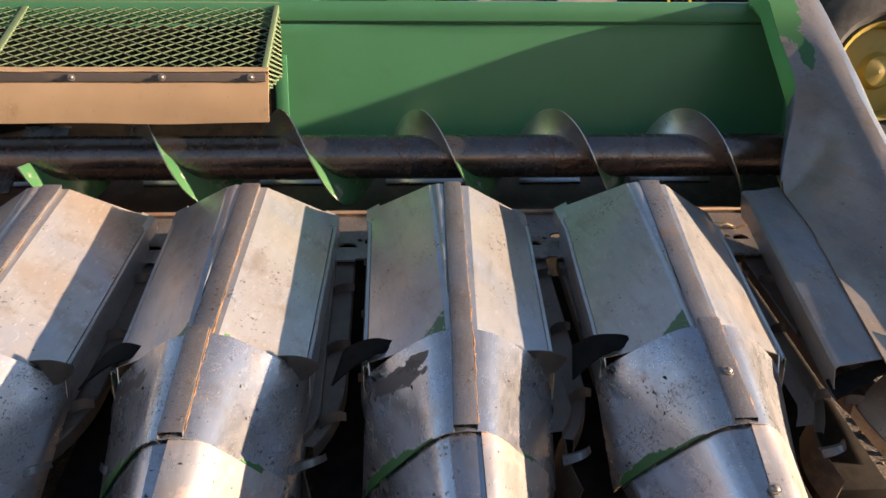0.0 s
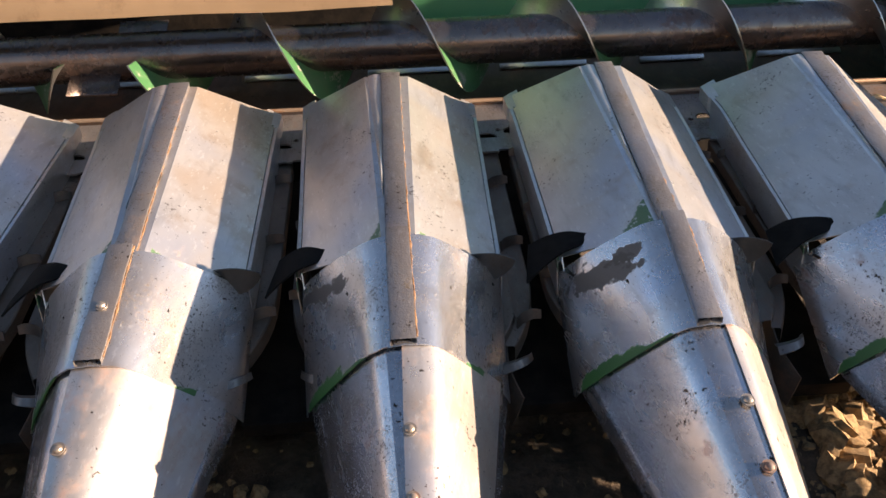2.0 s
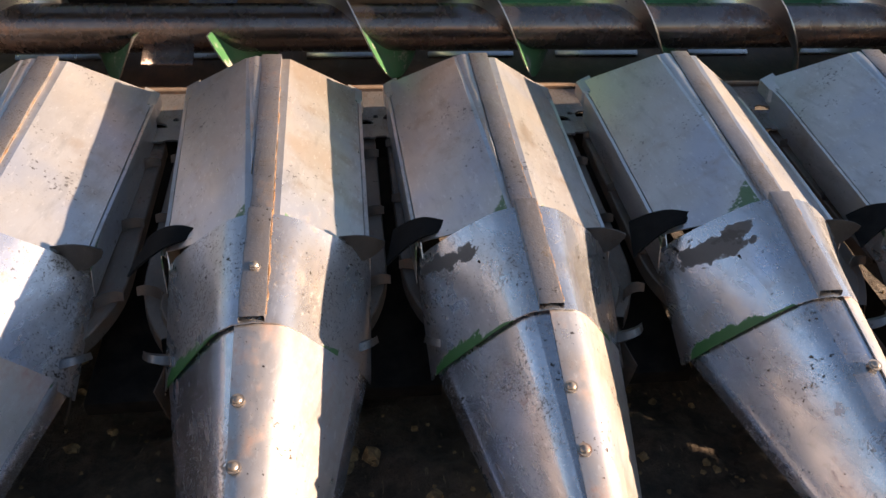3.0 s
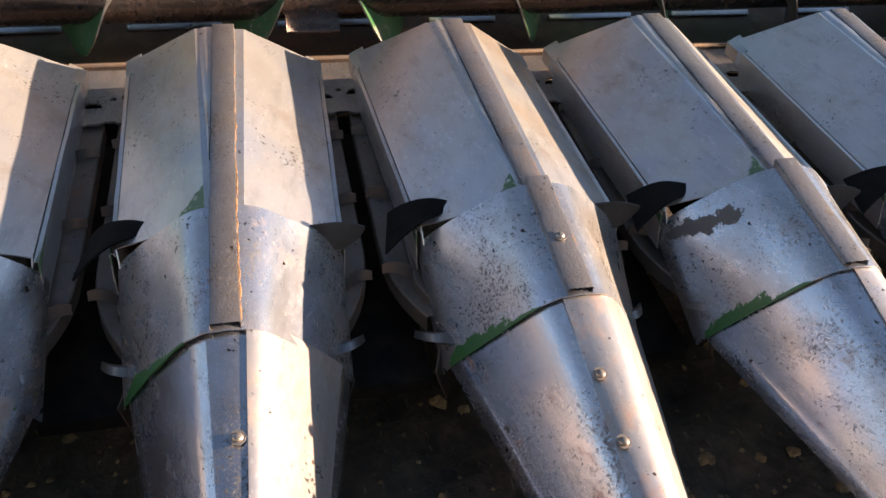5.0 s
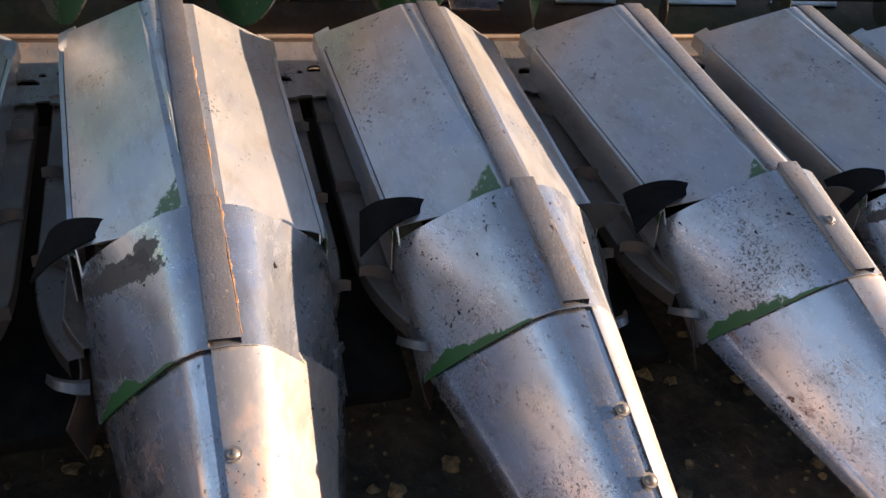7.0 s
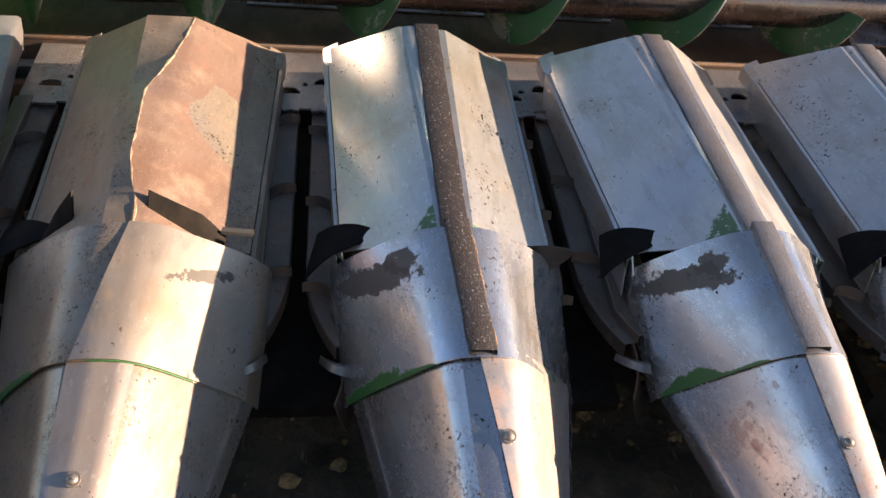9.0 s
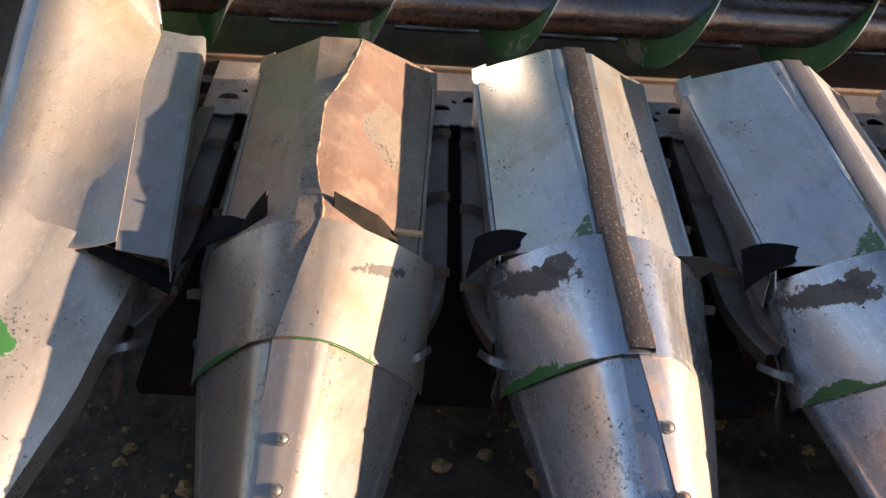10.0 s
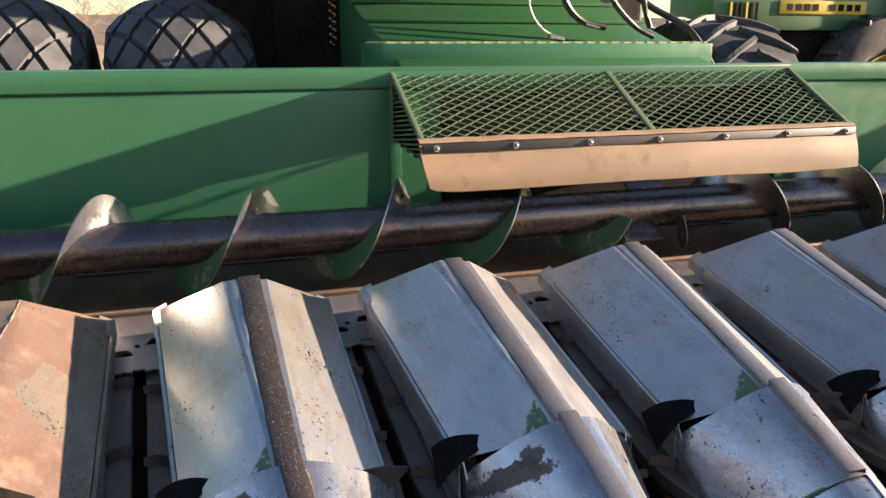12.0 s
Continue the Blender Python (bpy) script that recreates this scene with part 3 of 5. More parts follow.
def divider(step, hood_mat, mid_mat, dark_strap, mid_bolt, bolts, edge):
    y0 = 2.0
    seed = step + 9.5
    d = thing("crop_divider", (PITCH * step, y0, 0), LABELS.get(step, "worn silver steel crop divider with rusty ridge strap"), "crop divider", "crop dividers of the corn header")
    hood = rear_hood(d, step, y0, hood_mat, seed, 0.006 if step in (-5, -4) else 0.004)
    strap_mat = STRAP_DARK if dark_strap else STRAP
    if step != -6:
        wide = 0.078 if step in (1, -5) else 0.068
        ys = [lerp(3.004, 2.075, k / 24) for k in range(25)]
        path = [(lean(step, y) - 0.012, y - y0, ridge(y) + DENT((seed, y * 4, 0), 2, 0.003)) for y in ys]
        strap_strip("ridge_strap", hood, path, wide, 0.060 if step != -5 else 0.07, strap_mat, seed=seed)
        weld_bead(hood, [(x + 0.031, y, z + 0.007) for x, y, z in [p for a, b in zip(path, path[1:]) for p in (a, tuple((Vector(a) + Vector(b)) / 2))]], 0.0046, seed)
        # folded edge of the left sheet beside the strap, dying out down the ridge
        lip = []
        for k in range(15):
            y = lerp(2.998, 2.30, k / 14)
            x0, x1 = lerp(-0.094, -0.050, k / 14) + lean(step, y), lean(step, y) - 0.046
            h = 0.011 + 0.004 * noise.noise((seed, y * 7, 2))
            lip.append([(x0, y - y0, ridge(y) + 0.002), (x0 + 0.006, y - y0, ridge(y) + h * 0.55), (lerp(x0, x1, 0.6), y - y0, ridge(y) + h), (x1, y - y0, ridge(y) + h * 0.8), (x1 + 0.002, y - y0, ridge(y) - 0.002)])
        grid("sheet_edge", lip, hood_mat, hood, "folded sheet edge beside the strap", sharp=40)
    else:
        red, bare, crest = [], [], []
        seam_x = [(3.0, 0.030), (2.77, 0.0), (2.585, -0.048), (2.322, -0.046), (2.165, -0.006), (2.07, 0.0)]
        for i in range(25):
            t = i / 24
            a = Vector((0.0, 3.0, 0.955)).lerp(Vector((0.0, 2.07, 0.688)), t)
            a.x = along(seam_x, a.y) - lean(step, a.y) - 0.02 + 0.006 * noise.noise((1, a.y * 6, 4))
            b = Vector(HOOD_BACK[3]).lerp(Vector(HOOD_FRONT[3]), t)
            c = Vector(HOOD_BACK[4]).lerp(Vector(HOOD_FRONT[4]), t)
            left = Vector(HOOD_BACK[2]).lerp(Vector(HOOD_FRONT[2]), t)
            a.z = b.z + 0.70 * (b.z - c.z) / (c.x - b.x) * max(0.0, b.x - a.x)
            row = [a.lerp(b, k / 3) for k in range(3)] + [b.lerp(c, k / 7) for k in range(6)]
            for k, p in enumerate(row):
                p.x += lean(step, p.y)
                p.z += 0.0025 + DENT((p.x, p.y, 3), 5, 0.002)
                p.y -= y0
            red.append(row)
            crest.append(row[0].copy())
            left = Vector((left.x - 0.004 + lean(step, left.y), left.y - y0, left.z + 0.0025))
            bare.append([left, left.lerp(row[0], 0.5), row[0] - Vector((0.0, 0.0, 0.0005))])
        grid("rust_sheet", red, RUST_HOOD, hood, "rust-red sheet welded along the ridge", solid=0.003)
        grid("ridge_sheet", bare, hood_mat, hood, "brown sheet folded up to the ridge", solid=0.003)
        bead = [a.lerp(b, f) + Vector((0.0, 0.0, 0.003)) for a, b in zip(crest, crest[1:]) for f in (0.0, 0.33, 0.67)]
        weld_bead(hood, [tuple(p) for p in bead], 0.0050, seed, BEAD_PALE)
        rows = [[(lerp(-0.275, -0.185, s) + 0.025 * t * (1 - s), 2.195 + 0.040 * t - y0, lerp(0.592, 0.640, s) + 0.088 * t * (0.3 + 0.7 * s ** 0.6)) for t in (0, 0.35, 0.7, 1)] for s in (k / 8 for k in range(9))]
        grid("mounting_tab", rows, DARK, hood, "dark steel tab", solid=0.008)
        rows = [[(lerp(0.0, 0.170, s), lerp(2.165, 2.175, s) + 0.035 * t - y0, lerp(0.700, 0.600, s) + 0.050 * t * min(1.0, 2.6 * (1 - s) + 0.25)) for t in (0, 0.35, 0.7, 1)] for s in (k / 10 for k in range(11))]
        grid("mounting_tab", rows, DARK, hood, "dark steel tab", solid=0.008)
        rows = [[(x, 2.195 + y - y0, 0.632 - 0.08 * (x - 0.165)) for y in (0.0, 0.012, 0.022)] for x in (0.165, 0.195, 0.225, 0.245)]
        grid("mounting_tab", rows, HORN, hood, "bare steel tab", solid=0.008)
    for sx, sz in ((-0.285, 0.775), (0.245, 0.765)):
        bolt(hood, (sx + lean(step, 3.0), 3.07 - y0, sz + 0.012), (0.5 if sx > 0 else -0.5, 0, 0.8), 0.007, False)
    mid = centre_hood(d, step, y0, mid_mat, seed)
    if step != -6:
        ys = [lerp(2.10, 1.752, k / 14) for k in range(15)]
        path = [(lean(step, y) - 0.012, y - y0, 0.584 + 0.4 * (y - 1.748) + DENT((seed, y * 3, 5), 2, 0.0025)) for y in ys]
        strap_strip("ridge_strap", mid, path, 0.061, 0.062, strap_mat, seed=seed + 3)
        weld_bead(mid, [(x + 0.032, y, z + 0.006) for x, y, z in [p for a, b in zip(path, path[1:]) for p in (a, tuple((Vector(a) + Vector(b)) / 2))]], 0.0046, seed + 3)
    if step == -6:
        lap = []
        for i in range(13):
            t = i / 12
            row = []
            for k in range(19):
                xa = lerp(lerp(0.02, -0.035, t), 0.262, k / 18)
                xb = lerp(lerp(0.02, -0.035, t), 0.248, k / 18)
                x, y, z = centre_point(xa, along(TOP_ARC, abs(xa)), xb, along(LOW_ARC, abs(xb)), t, seed)
                row.append((x * WIDER[step] + lean(step, 1.9), y - y0, z + 0.006))
            lap.append(row)
        grid("lap_sheet", lap, MID_LAP, mid, "tan sheet lapped over the right half", solid=0.004, sharp=40)
    rs = random.Random(step + 50)
    for (xa, da, xb, db), t in (((-0.25, 0.160, -0.235, 0.24), 0.10), ((-0.135, 0.055, -0.14, 0.10), 0.42), ((0.125, 0.047, 0.12, 0.075), 0.40), ((0.255, 0.165, 0.24, 0.25), 0.16)):
        t += rs.uniform(-0.04, 0.04)
        x, y, z = centre_point(xa, da, xb, db, t, seed)
        bm = bmesh.new()
        box(bm, (x + lean(step, 1.9), y - y0, z + 0.0015), (0.007, 0.020, 0.004), (20, 160 * x, rs.uniform(10, 40)), 0.001)
        part("slot", bm, DARK, mid, "dark bolt slot")
    if mid_bolt:
        bolt(mid, (lean(step, 1.9) - 0.014, 1.90 - y0, 0.662), (0, -0.37, 0.93))
    cone = nose_cone(d, step, y0, CONE_BROWN if step == -6 else CONE_STEEL, PLATE_BROWN if step == -6 else OVER_STEEL, seed, edge)
    for bx, by in (bolts[:2], bolts[2:]):
        bolt(cone, (bx, by - y0, along(CONE_TOP, by) + 0.012), (0, -0.45, 0.89))
    rubber_flap(d, step, y0, seed)
    if step not in (1, -4, -6):
        bent_lip(d, step, y0, seed)
    # unseen near-black blocks, added so no lit ground shows through the gaps
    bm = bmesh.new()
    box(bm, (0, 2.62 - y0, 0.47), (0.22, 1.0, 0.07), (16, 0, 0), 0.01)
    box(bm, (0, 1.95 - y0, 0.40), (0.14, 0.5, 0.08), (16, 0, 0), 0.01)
    part("support_frame", bm, DARK, d, "near-black blocks added under the hood to keep the gaps dark")
    return d


for row in DIVIDERS:
    divider(*row)


# ---------------------------------------------------------------- row units between the dividers
def deck_z(y):
    return 0.745 - 0.285 * (3.3 - y)


def lug(parent, x, y, side, seed):
    """A curved chain paddle whose tip reaches into the row's slot."""
    rows = []
    for i in range(9):
        a = i / 8
        yy = y + 0.040 * math.sin(a * 1.57) ** 0.7 - 0.006 * a ** 4
        rows.append([(x + side * (0.018 - 0.078 * a), yy - 0.004 * (1 - h), deck_z(yy) - 0.014 + (0.036 - 0.010 * a * a) * h) for h in (0.0, 0.5, 1.0)])
    return grid("chain_paddle", rows, LUG, parent, solid=0.005, sharp=20)


def row_unit(k, seed):
    y0 = 2.6
    u = thing("row_unit", (PITCH * k - PITCH / 2 + along([(-6, -0.050), (-5, -0.033), (-4, -0.015), (-3, 0.0)], k), y0, 0), "rusty steel row unit with slotted deck and paddles", "row unit", "row units of the corn header")
    rr = random.Random(seed)
    # rear plate with bolt holes
    rows = []
    for i in range(66):
        y = lerp(3.325, 2.975, i / 65)
        rows.append([(lerp(-0.14, 0.14, j / 56), y - y0, deck_z(y) + 0.0) for j in range(57)])
    ring_x = rr.uniform(-0.02, 0.01)
    moons = [(-0.060 + rr.uniform(-0.01, 0.01), 3.085, 0.036, 0.032), (0.056 + rr.uniform(-0.01, 0.01), 3.125 + rr.uniform(-0.02, 0.02), 0.034, 0.036)]

    def solid_here(i, j):
        x, y = lerp(-0.14, 0.14, (j + 0.5) / 56), lerp(3.325, 2.975, (i + 0.5) / 65)
        if abs(x) < 0.022 and y < 3.0:
            return False
        if y < 2.992 + 0.012 * noise.noise((seed, x * 30, 0)) or (x - ring_x) ** 2 + (y - 3.135) ** 2 < 0.011 ** 2:
            return False
        return all(((x - a) / w) ** 2 + ((y - b) / h) ** 2 > 1 or y < b - 0.004 for a, b, w, h in moons)

    plate = grid("rear_plate", rows, REAR, u, "bare steel rear plate with bolt holes", solid=0.008, keep=solid_here)
    bm = bmesh.new()
    ring = [Vector((ring_x + 0.013 * math.cos(q), 3.135 - y0 + 0.013 * math.sin(q), deck_z(3.135) + 0.003 + 0.0037 * math.sin(q))) for q in (2 * math.pi * k / 18 for k in range(19))]
    tube(bm, ring, 0.0035, 6)
    part("hole_ring", bm, CHAIN, plate)
    for side in (-1, 1):
        rows = []
        for i in range(22):
            y = lerp(3.02, 2.06, i / 21)
            z = deck_z(y)
            cut = 0.022 + 0.085 * max(0.0, (2.34 - y) / 0.28) ** 2.2
            out = max(0.0, cut - 0.06)
            rows.append([(side * cut, y - y0, z - 0.06), (side * cut, y - y0, z - 0.018), (side * (cut + 0.004), y - y0, z - 0.014), (side * (0.078 + out), y - y0, z - 0.012 + 0.002 * noise.noise((seed, y * 8, side))),
                         (side * (0.092 + out), y - y0, z - 0.011), (side * (0.094 + out), y - y0, z + 0.012), (side * (0.098 + out), y - y0, z + 0.014), (side * (0.15 + out), y - y0, z + 0.008)])
        if side < 0:
            rows = [r[::-1] for r in rows]
        plate = grid("deck_plate", rows, CHAIN if side < 0 or seed % 3 else DECK, u, solid=0.0)
        off = rr.uniform(0, 0.2)
        for i in range(4):
            y = 2.98 - off - 0.33 * i
            if y > 2.02:
                lug(u, side * 0.075, y - 0, side, seed).location = (0, -y0, 0)
        # horn tips and side plates seen in the gaps below the centre hoods
        rows = []
        tip = rr.uniform(-0.012, 0.015)
        for i in range(10):
            t = i / 9
            x = side * lerp(0.150, 0.068, t)
            y = 1.985 - 0.03 * math.sin(t * 2.6) + 0.05 * t * t
            w = 0.034 * (1 - t) ** 0.7 + 0.002
            z = 0.352 + 0.020 * math.sin(t * 2.8) + tip * t
            rows.append([(x, y - y0 + w * 0.5, z + 0.004), (x, y - y0, z + 0.008), (x, y - y0 - w * 0.5, z - 0.006)][::side])
        grid("guide_horn", rows, HORN, u, "bare steel horn tip", solid=0.006)
        rows = []
        for i in range(9):
            y = lerp(2.14, 1.93, i / 8)
            bulge = 0.03 * math.sin(i / 8 * 3.1)
            z = deck_z(y)
            rows.append([(side * (0.100 + bulge), y - y0, z - 0.012 - 0.05 * (i / 8) ** 2), (side * (0.115 + bulge), y - y0, z - 0.06 - 0.05 * (i / 8)), (side * (0.13 + bulge), y - y0, z - 0.10 - 0.05 * (i / 8))][::side])
        grid("throat_plate", rows, THROAT, u, "rusty throat plate", solid=0.005)
    # near-black plate added under the slot in place of its shade
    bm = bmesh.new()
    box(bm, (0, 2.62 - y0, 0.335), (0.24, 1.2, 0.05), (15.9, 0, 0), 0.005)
    part("stalk_roll_housing", bm, DARK, u, "near-black plate added below the slot to keep it dark")
    return u


for k in range(2, -7, -1):
    row_unit(k, 40 + k)


# ---------------------------------------------------------------- header frame: trough, back sheet, end sheets
header = thing("header_frame", (MIDDLE, 3.6, 0), "green corn header frame with rusty auger trough", "header frame")
HX = 3.42


def sheet_x(name, prof, x0, x1, material, label="", n=24, solid=0.005, wob=0.0):
    rows = []
    for i in range(n + 1):
        x = lerp(x0, x1, i / n)
        rows.append([(x, y - 3.6, z + wob * noise.noise((x * 1.3, y * 3, 7))) for y, z in prof])
    return grid(name, rows, material, header, label, solid=solid)


back = []
for i in range(49):
    x = lerp(-HX - 0.33, HX + 0.20, i / 48)
    row = []
    for z in (0.80, 0.95, 1.10, 1.2, 1.3, 1.4, 1.5, 1.548):
        row.append((x, 0.32 + 0.006 * noise.noise((x * 1.1, z * 2.2, 2)), z))
    row += [(x, 0.32, 1.552), (x, 0.332, 1.556), (x, 0.332, 1.566), (x, 0.305, 1.57), (x, 0.300, 1.60), (x, 0.300, 1.64), (x, 0.304, 1.652), (x, 0.35, 1.656), (x, 0.37, 1.65)]
    back.append(row)
grid("back_panel", back, PANEL, header, "green painted back panel with a folded top rail", solid=0.004, sharp=35)
# rear edge runs up the panel, its dark steel standing for shade below the tube
PANPROF = [(3.325, 0.70), (3.33, 0.775), (3.345, 0.778), (3.37, 0.755), (3.42, 0.735), (3.5, 0.722), (3.58, 0.722), (3.66, 0.735), (3.74, 0.765), (3.80, 0.80), (3.87, 0.86), (3.905, 0.93), (3.908, 0.985)]
sheet_x("auger_trough", PANPROF, -HX - 0.3, HX + 0.15, PAN, "dark rusty curved auger trough", 60, wob=0.006)
bm = bmesh.new()
box(bm, (0, 3.334 - 3.6, 0.776), (2 * HX, 0.022, 0.012), (0, 0, 0), 0.004)
part("trough_lip", bm, LIP, header, "bare rusty front lip of the trough")
for i in range(11):
    x0 = -3.2 + 0.6 * i
    bm = bmesh.new()
    box(bm, (x0 + 0.22, 3.80 - 3.6, 0.818), (0.40 if i % 3 else 0.30, 0.012, 0.026), (-35, 0, 0), 0.003)
    part("stripper_bar", bm, FLIGHT, header, "bare bright stripper bar")
# tool bar, coloured near-black so that the gaps stay dark
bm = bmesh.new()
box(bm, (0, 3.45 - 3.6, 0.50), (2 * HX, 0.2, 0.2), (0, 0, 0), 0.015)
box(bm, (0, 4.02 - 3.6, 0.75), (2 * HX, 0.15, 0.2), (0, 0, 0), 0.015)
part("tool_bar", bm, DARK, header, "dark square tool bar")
for x in (-1.13, 1.13):
    bm = bmesh.new()
    box(bm, (x, 3.905 - 3.6, 1.10), (0.06, 0.012, 0.62), (0, 0, 0), 0.003)
    part("panel_stiffener", bm, PANEL, header)
# near-black sheet on the back panel: painted shade of the feeder opening behind the auger
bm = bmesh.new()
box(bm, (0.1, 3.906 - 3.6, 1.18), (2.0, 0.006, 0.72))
part("feeder_throat", bm, DARK, header, "near-black sheet standing for the shade of the feeder opening")


# ---------------------------------------------------------------- end dividers
OUT_E = [(3.95, 3.79), (3.25, 3.70), (2.9, 3.67), (2.6, 3.65), (2.35, 3.625), (2.0, 3.59), (1.75, 3.56)]
PANEL_E = [(3.19, 3.337), (3.15, 3.337), (2.83, 3.31), (2.55, 3.255), (2.23, 3.195), (2.06, 3.165)]
OUT_Z = [(3.95, 1.675), (3.92, 1.66), (3.43, 1.36), (3.25, 1.235), (2.9, 1.015), (2.6, 0.80), (2.35, 0.66), (2.0, 0.56), (1.75, 0.50)]
CREASE_Z = [(3.95, 1.715), (3.775, 1.665), (3.63, 1.52), (3.40, 1.335), (3.30, 1.235), (3.24, 1.13), (3.19, 1.00), (3.15, 0.91)]
CREASE_E = [(3.95, 3.48), (3.40, 3.455), (3.30, 3.425), (3.24, 3.385), (3.19, 3.35), (3.15, 3.333)]
EDGE_Z = [(3.95, 1.65), (3.85, 1.64), (3.75, 1.596), (3.469, 1.329), (3.369, 1.232), (3.29, 1.14), (3.22, 1.0), (3.16, 0.90)]
EDGE_E = [(3.95, 3.44), (3.369, 3.42), (3.29, 3.39), (3.22, 3.35), (3.16, 3.333)]


def panel_z(y):
    return 0.885 - 0.27 * (3.23 - y)


def end_divider(side, center):
    y0 = 2.8
    lab = "worn end divider with bare steel shell and green paint rests"
    d = thing("end_divider", (center + side * 3.4, y0, 0), lab, "end divider", "end dividers of the header")

    def P(e, y, z):
        return (side * (e - 3.4), y - y0, z)

    def flip(rows):
        return [r[::-1] for r in rows] if side > 0 else rows

    # shell from the back panel to the nose: an outer sheet and an inner one lapped over it
    outer, inner = [], []
    for i in range(49):
        y = lerp(3.95, 2.11 if side < 0 else 2.06, i / 48)
        eo, zo = along(OUT_E, y), along(OUT_Z, y)
        if y > 3.15:
            ec, zc = along(CREASE_E, y), along(CREASE_Z, y)
        else:
            ec, zc = along(PANEL_E, y) - 0.002, panel_z(y) + 0.026
        hump = min(1.0, max(0.0, (3.75 - y) / 0.5))
        sag = min(1.0, max(0.0, (3.35 - y) / 0.3))
        keys = [(eo + 0.08, zo - 0.26), (eo + 0.078, zo - 0.15), (eo + 0.066, zo - 0.09), (eo + 0.045, zo - 0.047), (eo + 0.015, zo - 0.006), (eo - 0.02, zo + 0.028), (eo - 0.05, zo + 0.044 + 0.004 * hump)]
        outer.append([P(e, y, z + 0.4 * DENT((e, y, side), 5, 0.004)) for e, z in keys])
        top = [(eo - 0.045, zo + 0.044 + 0.004 * hump), (eo - 0.06, zo + 0.05), (eo - 0.10, lerp(zo + 0.058, zo + 0.052, hump)), (eo - 0.14, lerp(zo + 0.064, zo + 0.036, hump)), (eo - 0.17, lerp(zo + 0.068, zo + 0.004, hump))]
        last = top[-1]
        top += [(lerp(last[0], ec, t), lerp(last[1], zc, t) - 0.025 * sag * math.sin(t * 3.14)) for t in (0.2, 0.4, 0.6, 0.8, 1.0)]
        inner.append([P(e, y, z + 0.005 + 0.5 * DENT((e, y, side), 5, 0.004)) for e, z in top])
    grid("outer_shell", flip(outer), END_STEEL, d, "bare steel outer sheet polished by crop", solid=0.004, sharp=40)
    grid("inner_shell", flip(inner), END_OLD if side < 0 else END_WORN_SHADED, d, "bare steel inner sheet with chipped green paint" if side < 0 else "shade-toned steel inner sheet with flaking green paint", solid=0.004, sharp=40)
    rows = []
    for i in range(21):
        y = lerp(3.19, 2.09, i / 20)
        ei = lerp(3.205, 3.03, (3.23 - y) / 1.17)
        ec, zp = along(PANEL_E, y), panel_z(y)
        keys = [(lerp(ec, ei, t), lerp(zp + 0.022, zp, t)) for t in (0.0, 0.33, 0.67, 0.96)] + [(ei - 0.002, zp - 0.006), (ei, zp - 0.05), (ei + 0.01, zp - 0.11)]
        rows.append([P(e, y + 0.03 * (k > 2) * (i == 0), z + 0.3 * DENT((e, y, side), 6, 0.004)) for k, (e, z) in enumerate(keys)])
    grid("inner_panel", flip(rows), END_PANEL, d, "flat bare steel inner panel", solid=0.004, sharp=32)
    # inner flank (left one painted sunlit) and the end sheet that closes the trough
    rows, plate = [], []
    for i in range(30):
        y = lerp(3.93, 3.16, i / 29)
        a, b = (along(CREASE_E, y), along(CREASE_Z, y)), (along(EDGE_E, y), along(EDGE_Z, y))
        rows.append([P(a[0] + 0.002, y, a[1] + 0.004), P(a[0] - 0.004, y, a[1] - 0.004), P(lerp(a[0], b[0], 0.5) - 0.002, y, lerp(a[1], b[1], 0.5)), P(b[0], y, b[1]), P(b[0] + 0.004, y, b[1] - 0.012)])
        plate.append([P(3.68, y, max(0.7, b[1] - 0.22)), P(3.68, y, lerp(b[1] - 0.2, 0.6, 0.6)), P(3.68, y, 0.6)])
    grid("flank_strip", flip(rows[:23]), SUNLIT_GREEN if side < 0 else PANEL_OLD, d, "green inner flank, the left one in a sunlit tone", solid=0.003, sharp=40)
    grid("flank_strip", flip(rows[22:]), END_STEEL, d, "bare steel inner flank", solid=0.003, sharp=40)
    grid("end_sheet", flip(plate), PANEL, d, "dark green end sheet", solid=0.004, sharp=40)
    bm = bmesh.new()
    for k, (e0, z0, e1, z1) in enumerate(((3.80, 1.678, 3.63, 1.716), (3.63, 1.716, 3.50, 1.74))):
        vs = [bm.verts.new(P(e, y, z)) for e, z in ((e0, z0), (e1, z1)) for y, z in ((3.925, z), (4.02, z + 0.006), (4.02, z - 0.035), (3.93, z - 0.035))]
        for q in range(4):
            bm.faces.new((vs[q], vs[(q + 1) % 4], vs[4 + (q + 1) % 4], vs[4 + q]))
    bmesh.ops.remove_doubles(bm, verts=bm.verts, dist=0.0005)
    part("cap_plate", bm, PANEL, d, "dark green cap plate")
    # front nose, lapped over the shell
    steep = 1.0 if side < 0 else 1.9
    rows = []
    for i in range(22):
        y = lerp(2.17, 0.8, i / 21)
        zo = along([(2.17, 0.640), (2.13, 0.628), (1.75, 0.495), (1.2, 0.27), (0.8, 0.06)], y)
        eo = along([(2.13, 3.585), (1.2, 3.53), (0.8, 3.47)], y)
        ei = along([(2.13, 3.15), (1.75, 3.19), (1.2, 3.32), (0.8, 3.43)], y)
        k = min(1.0, (eo - ei) / 0.48)
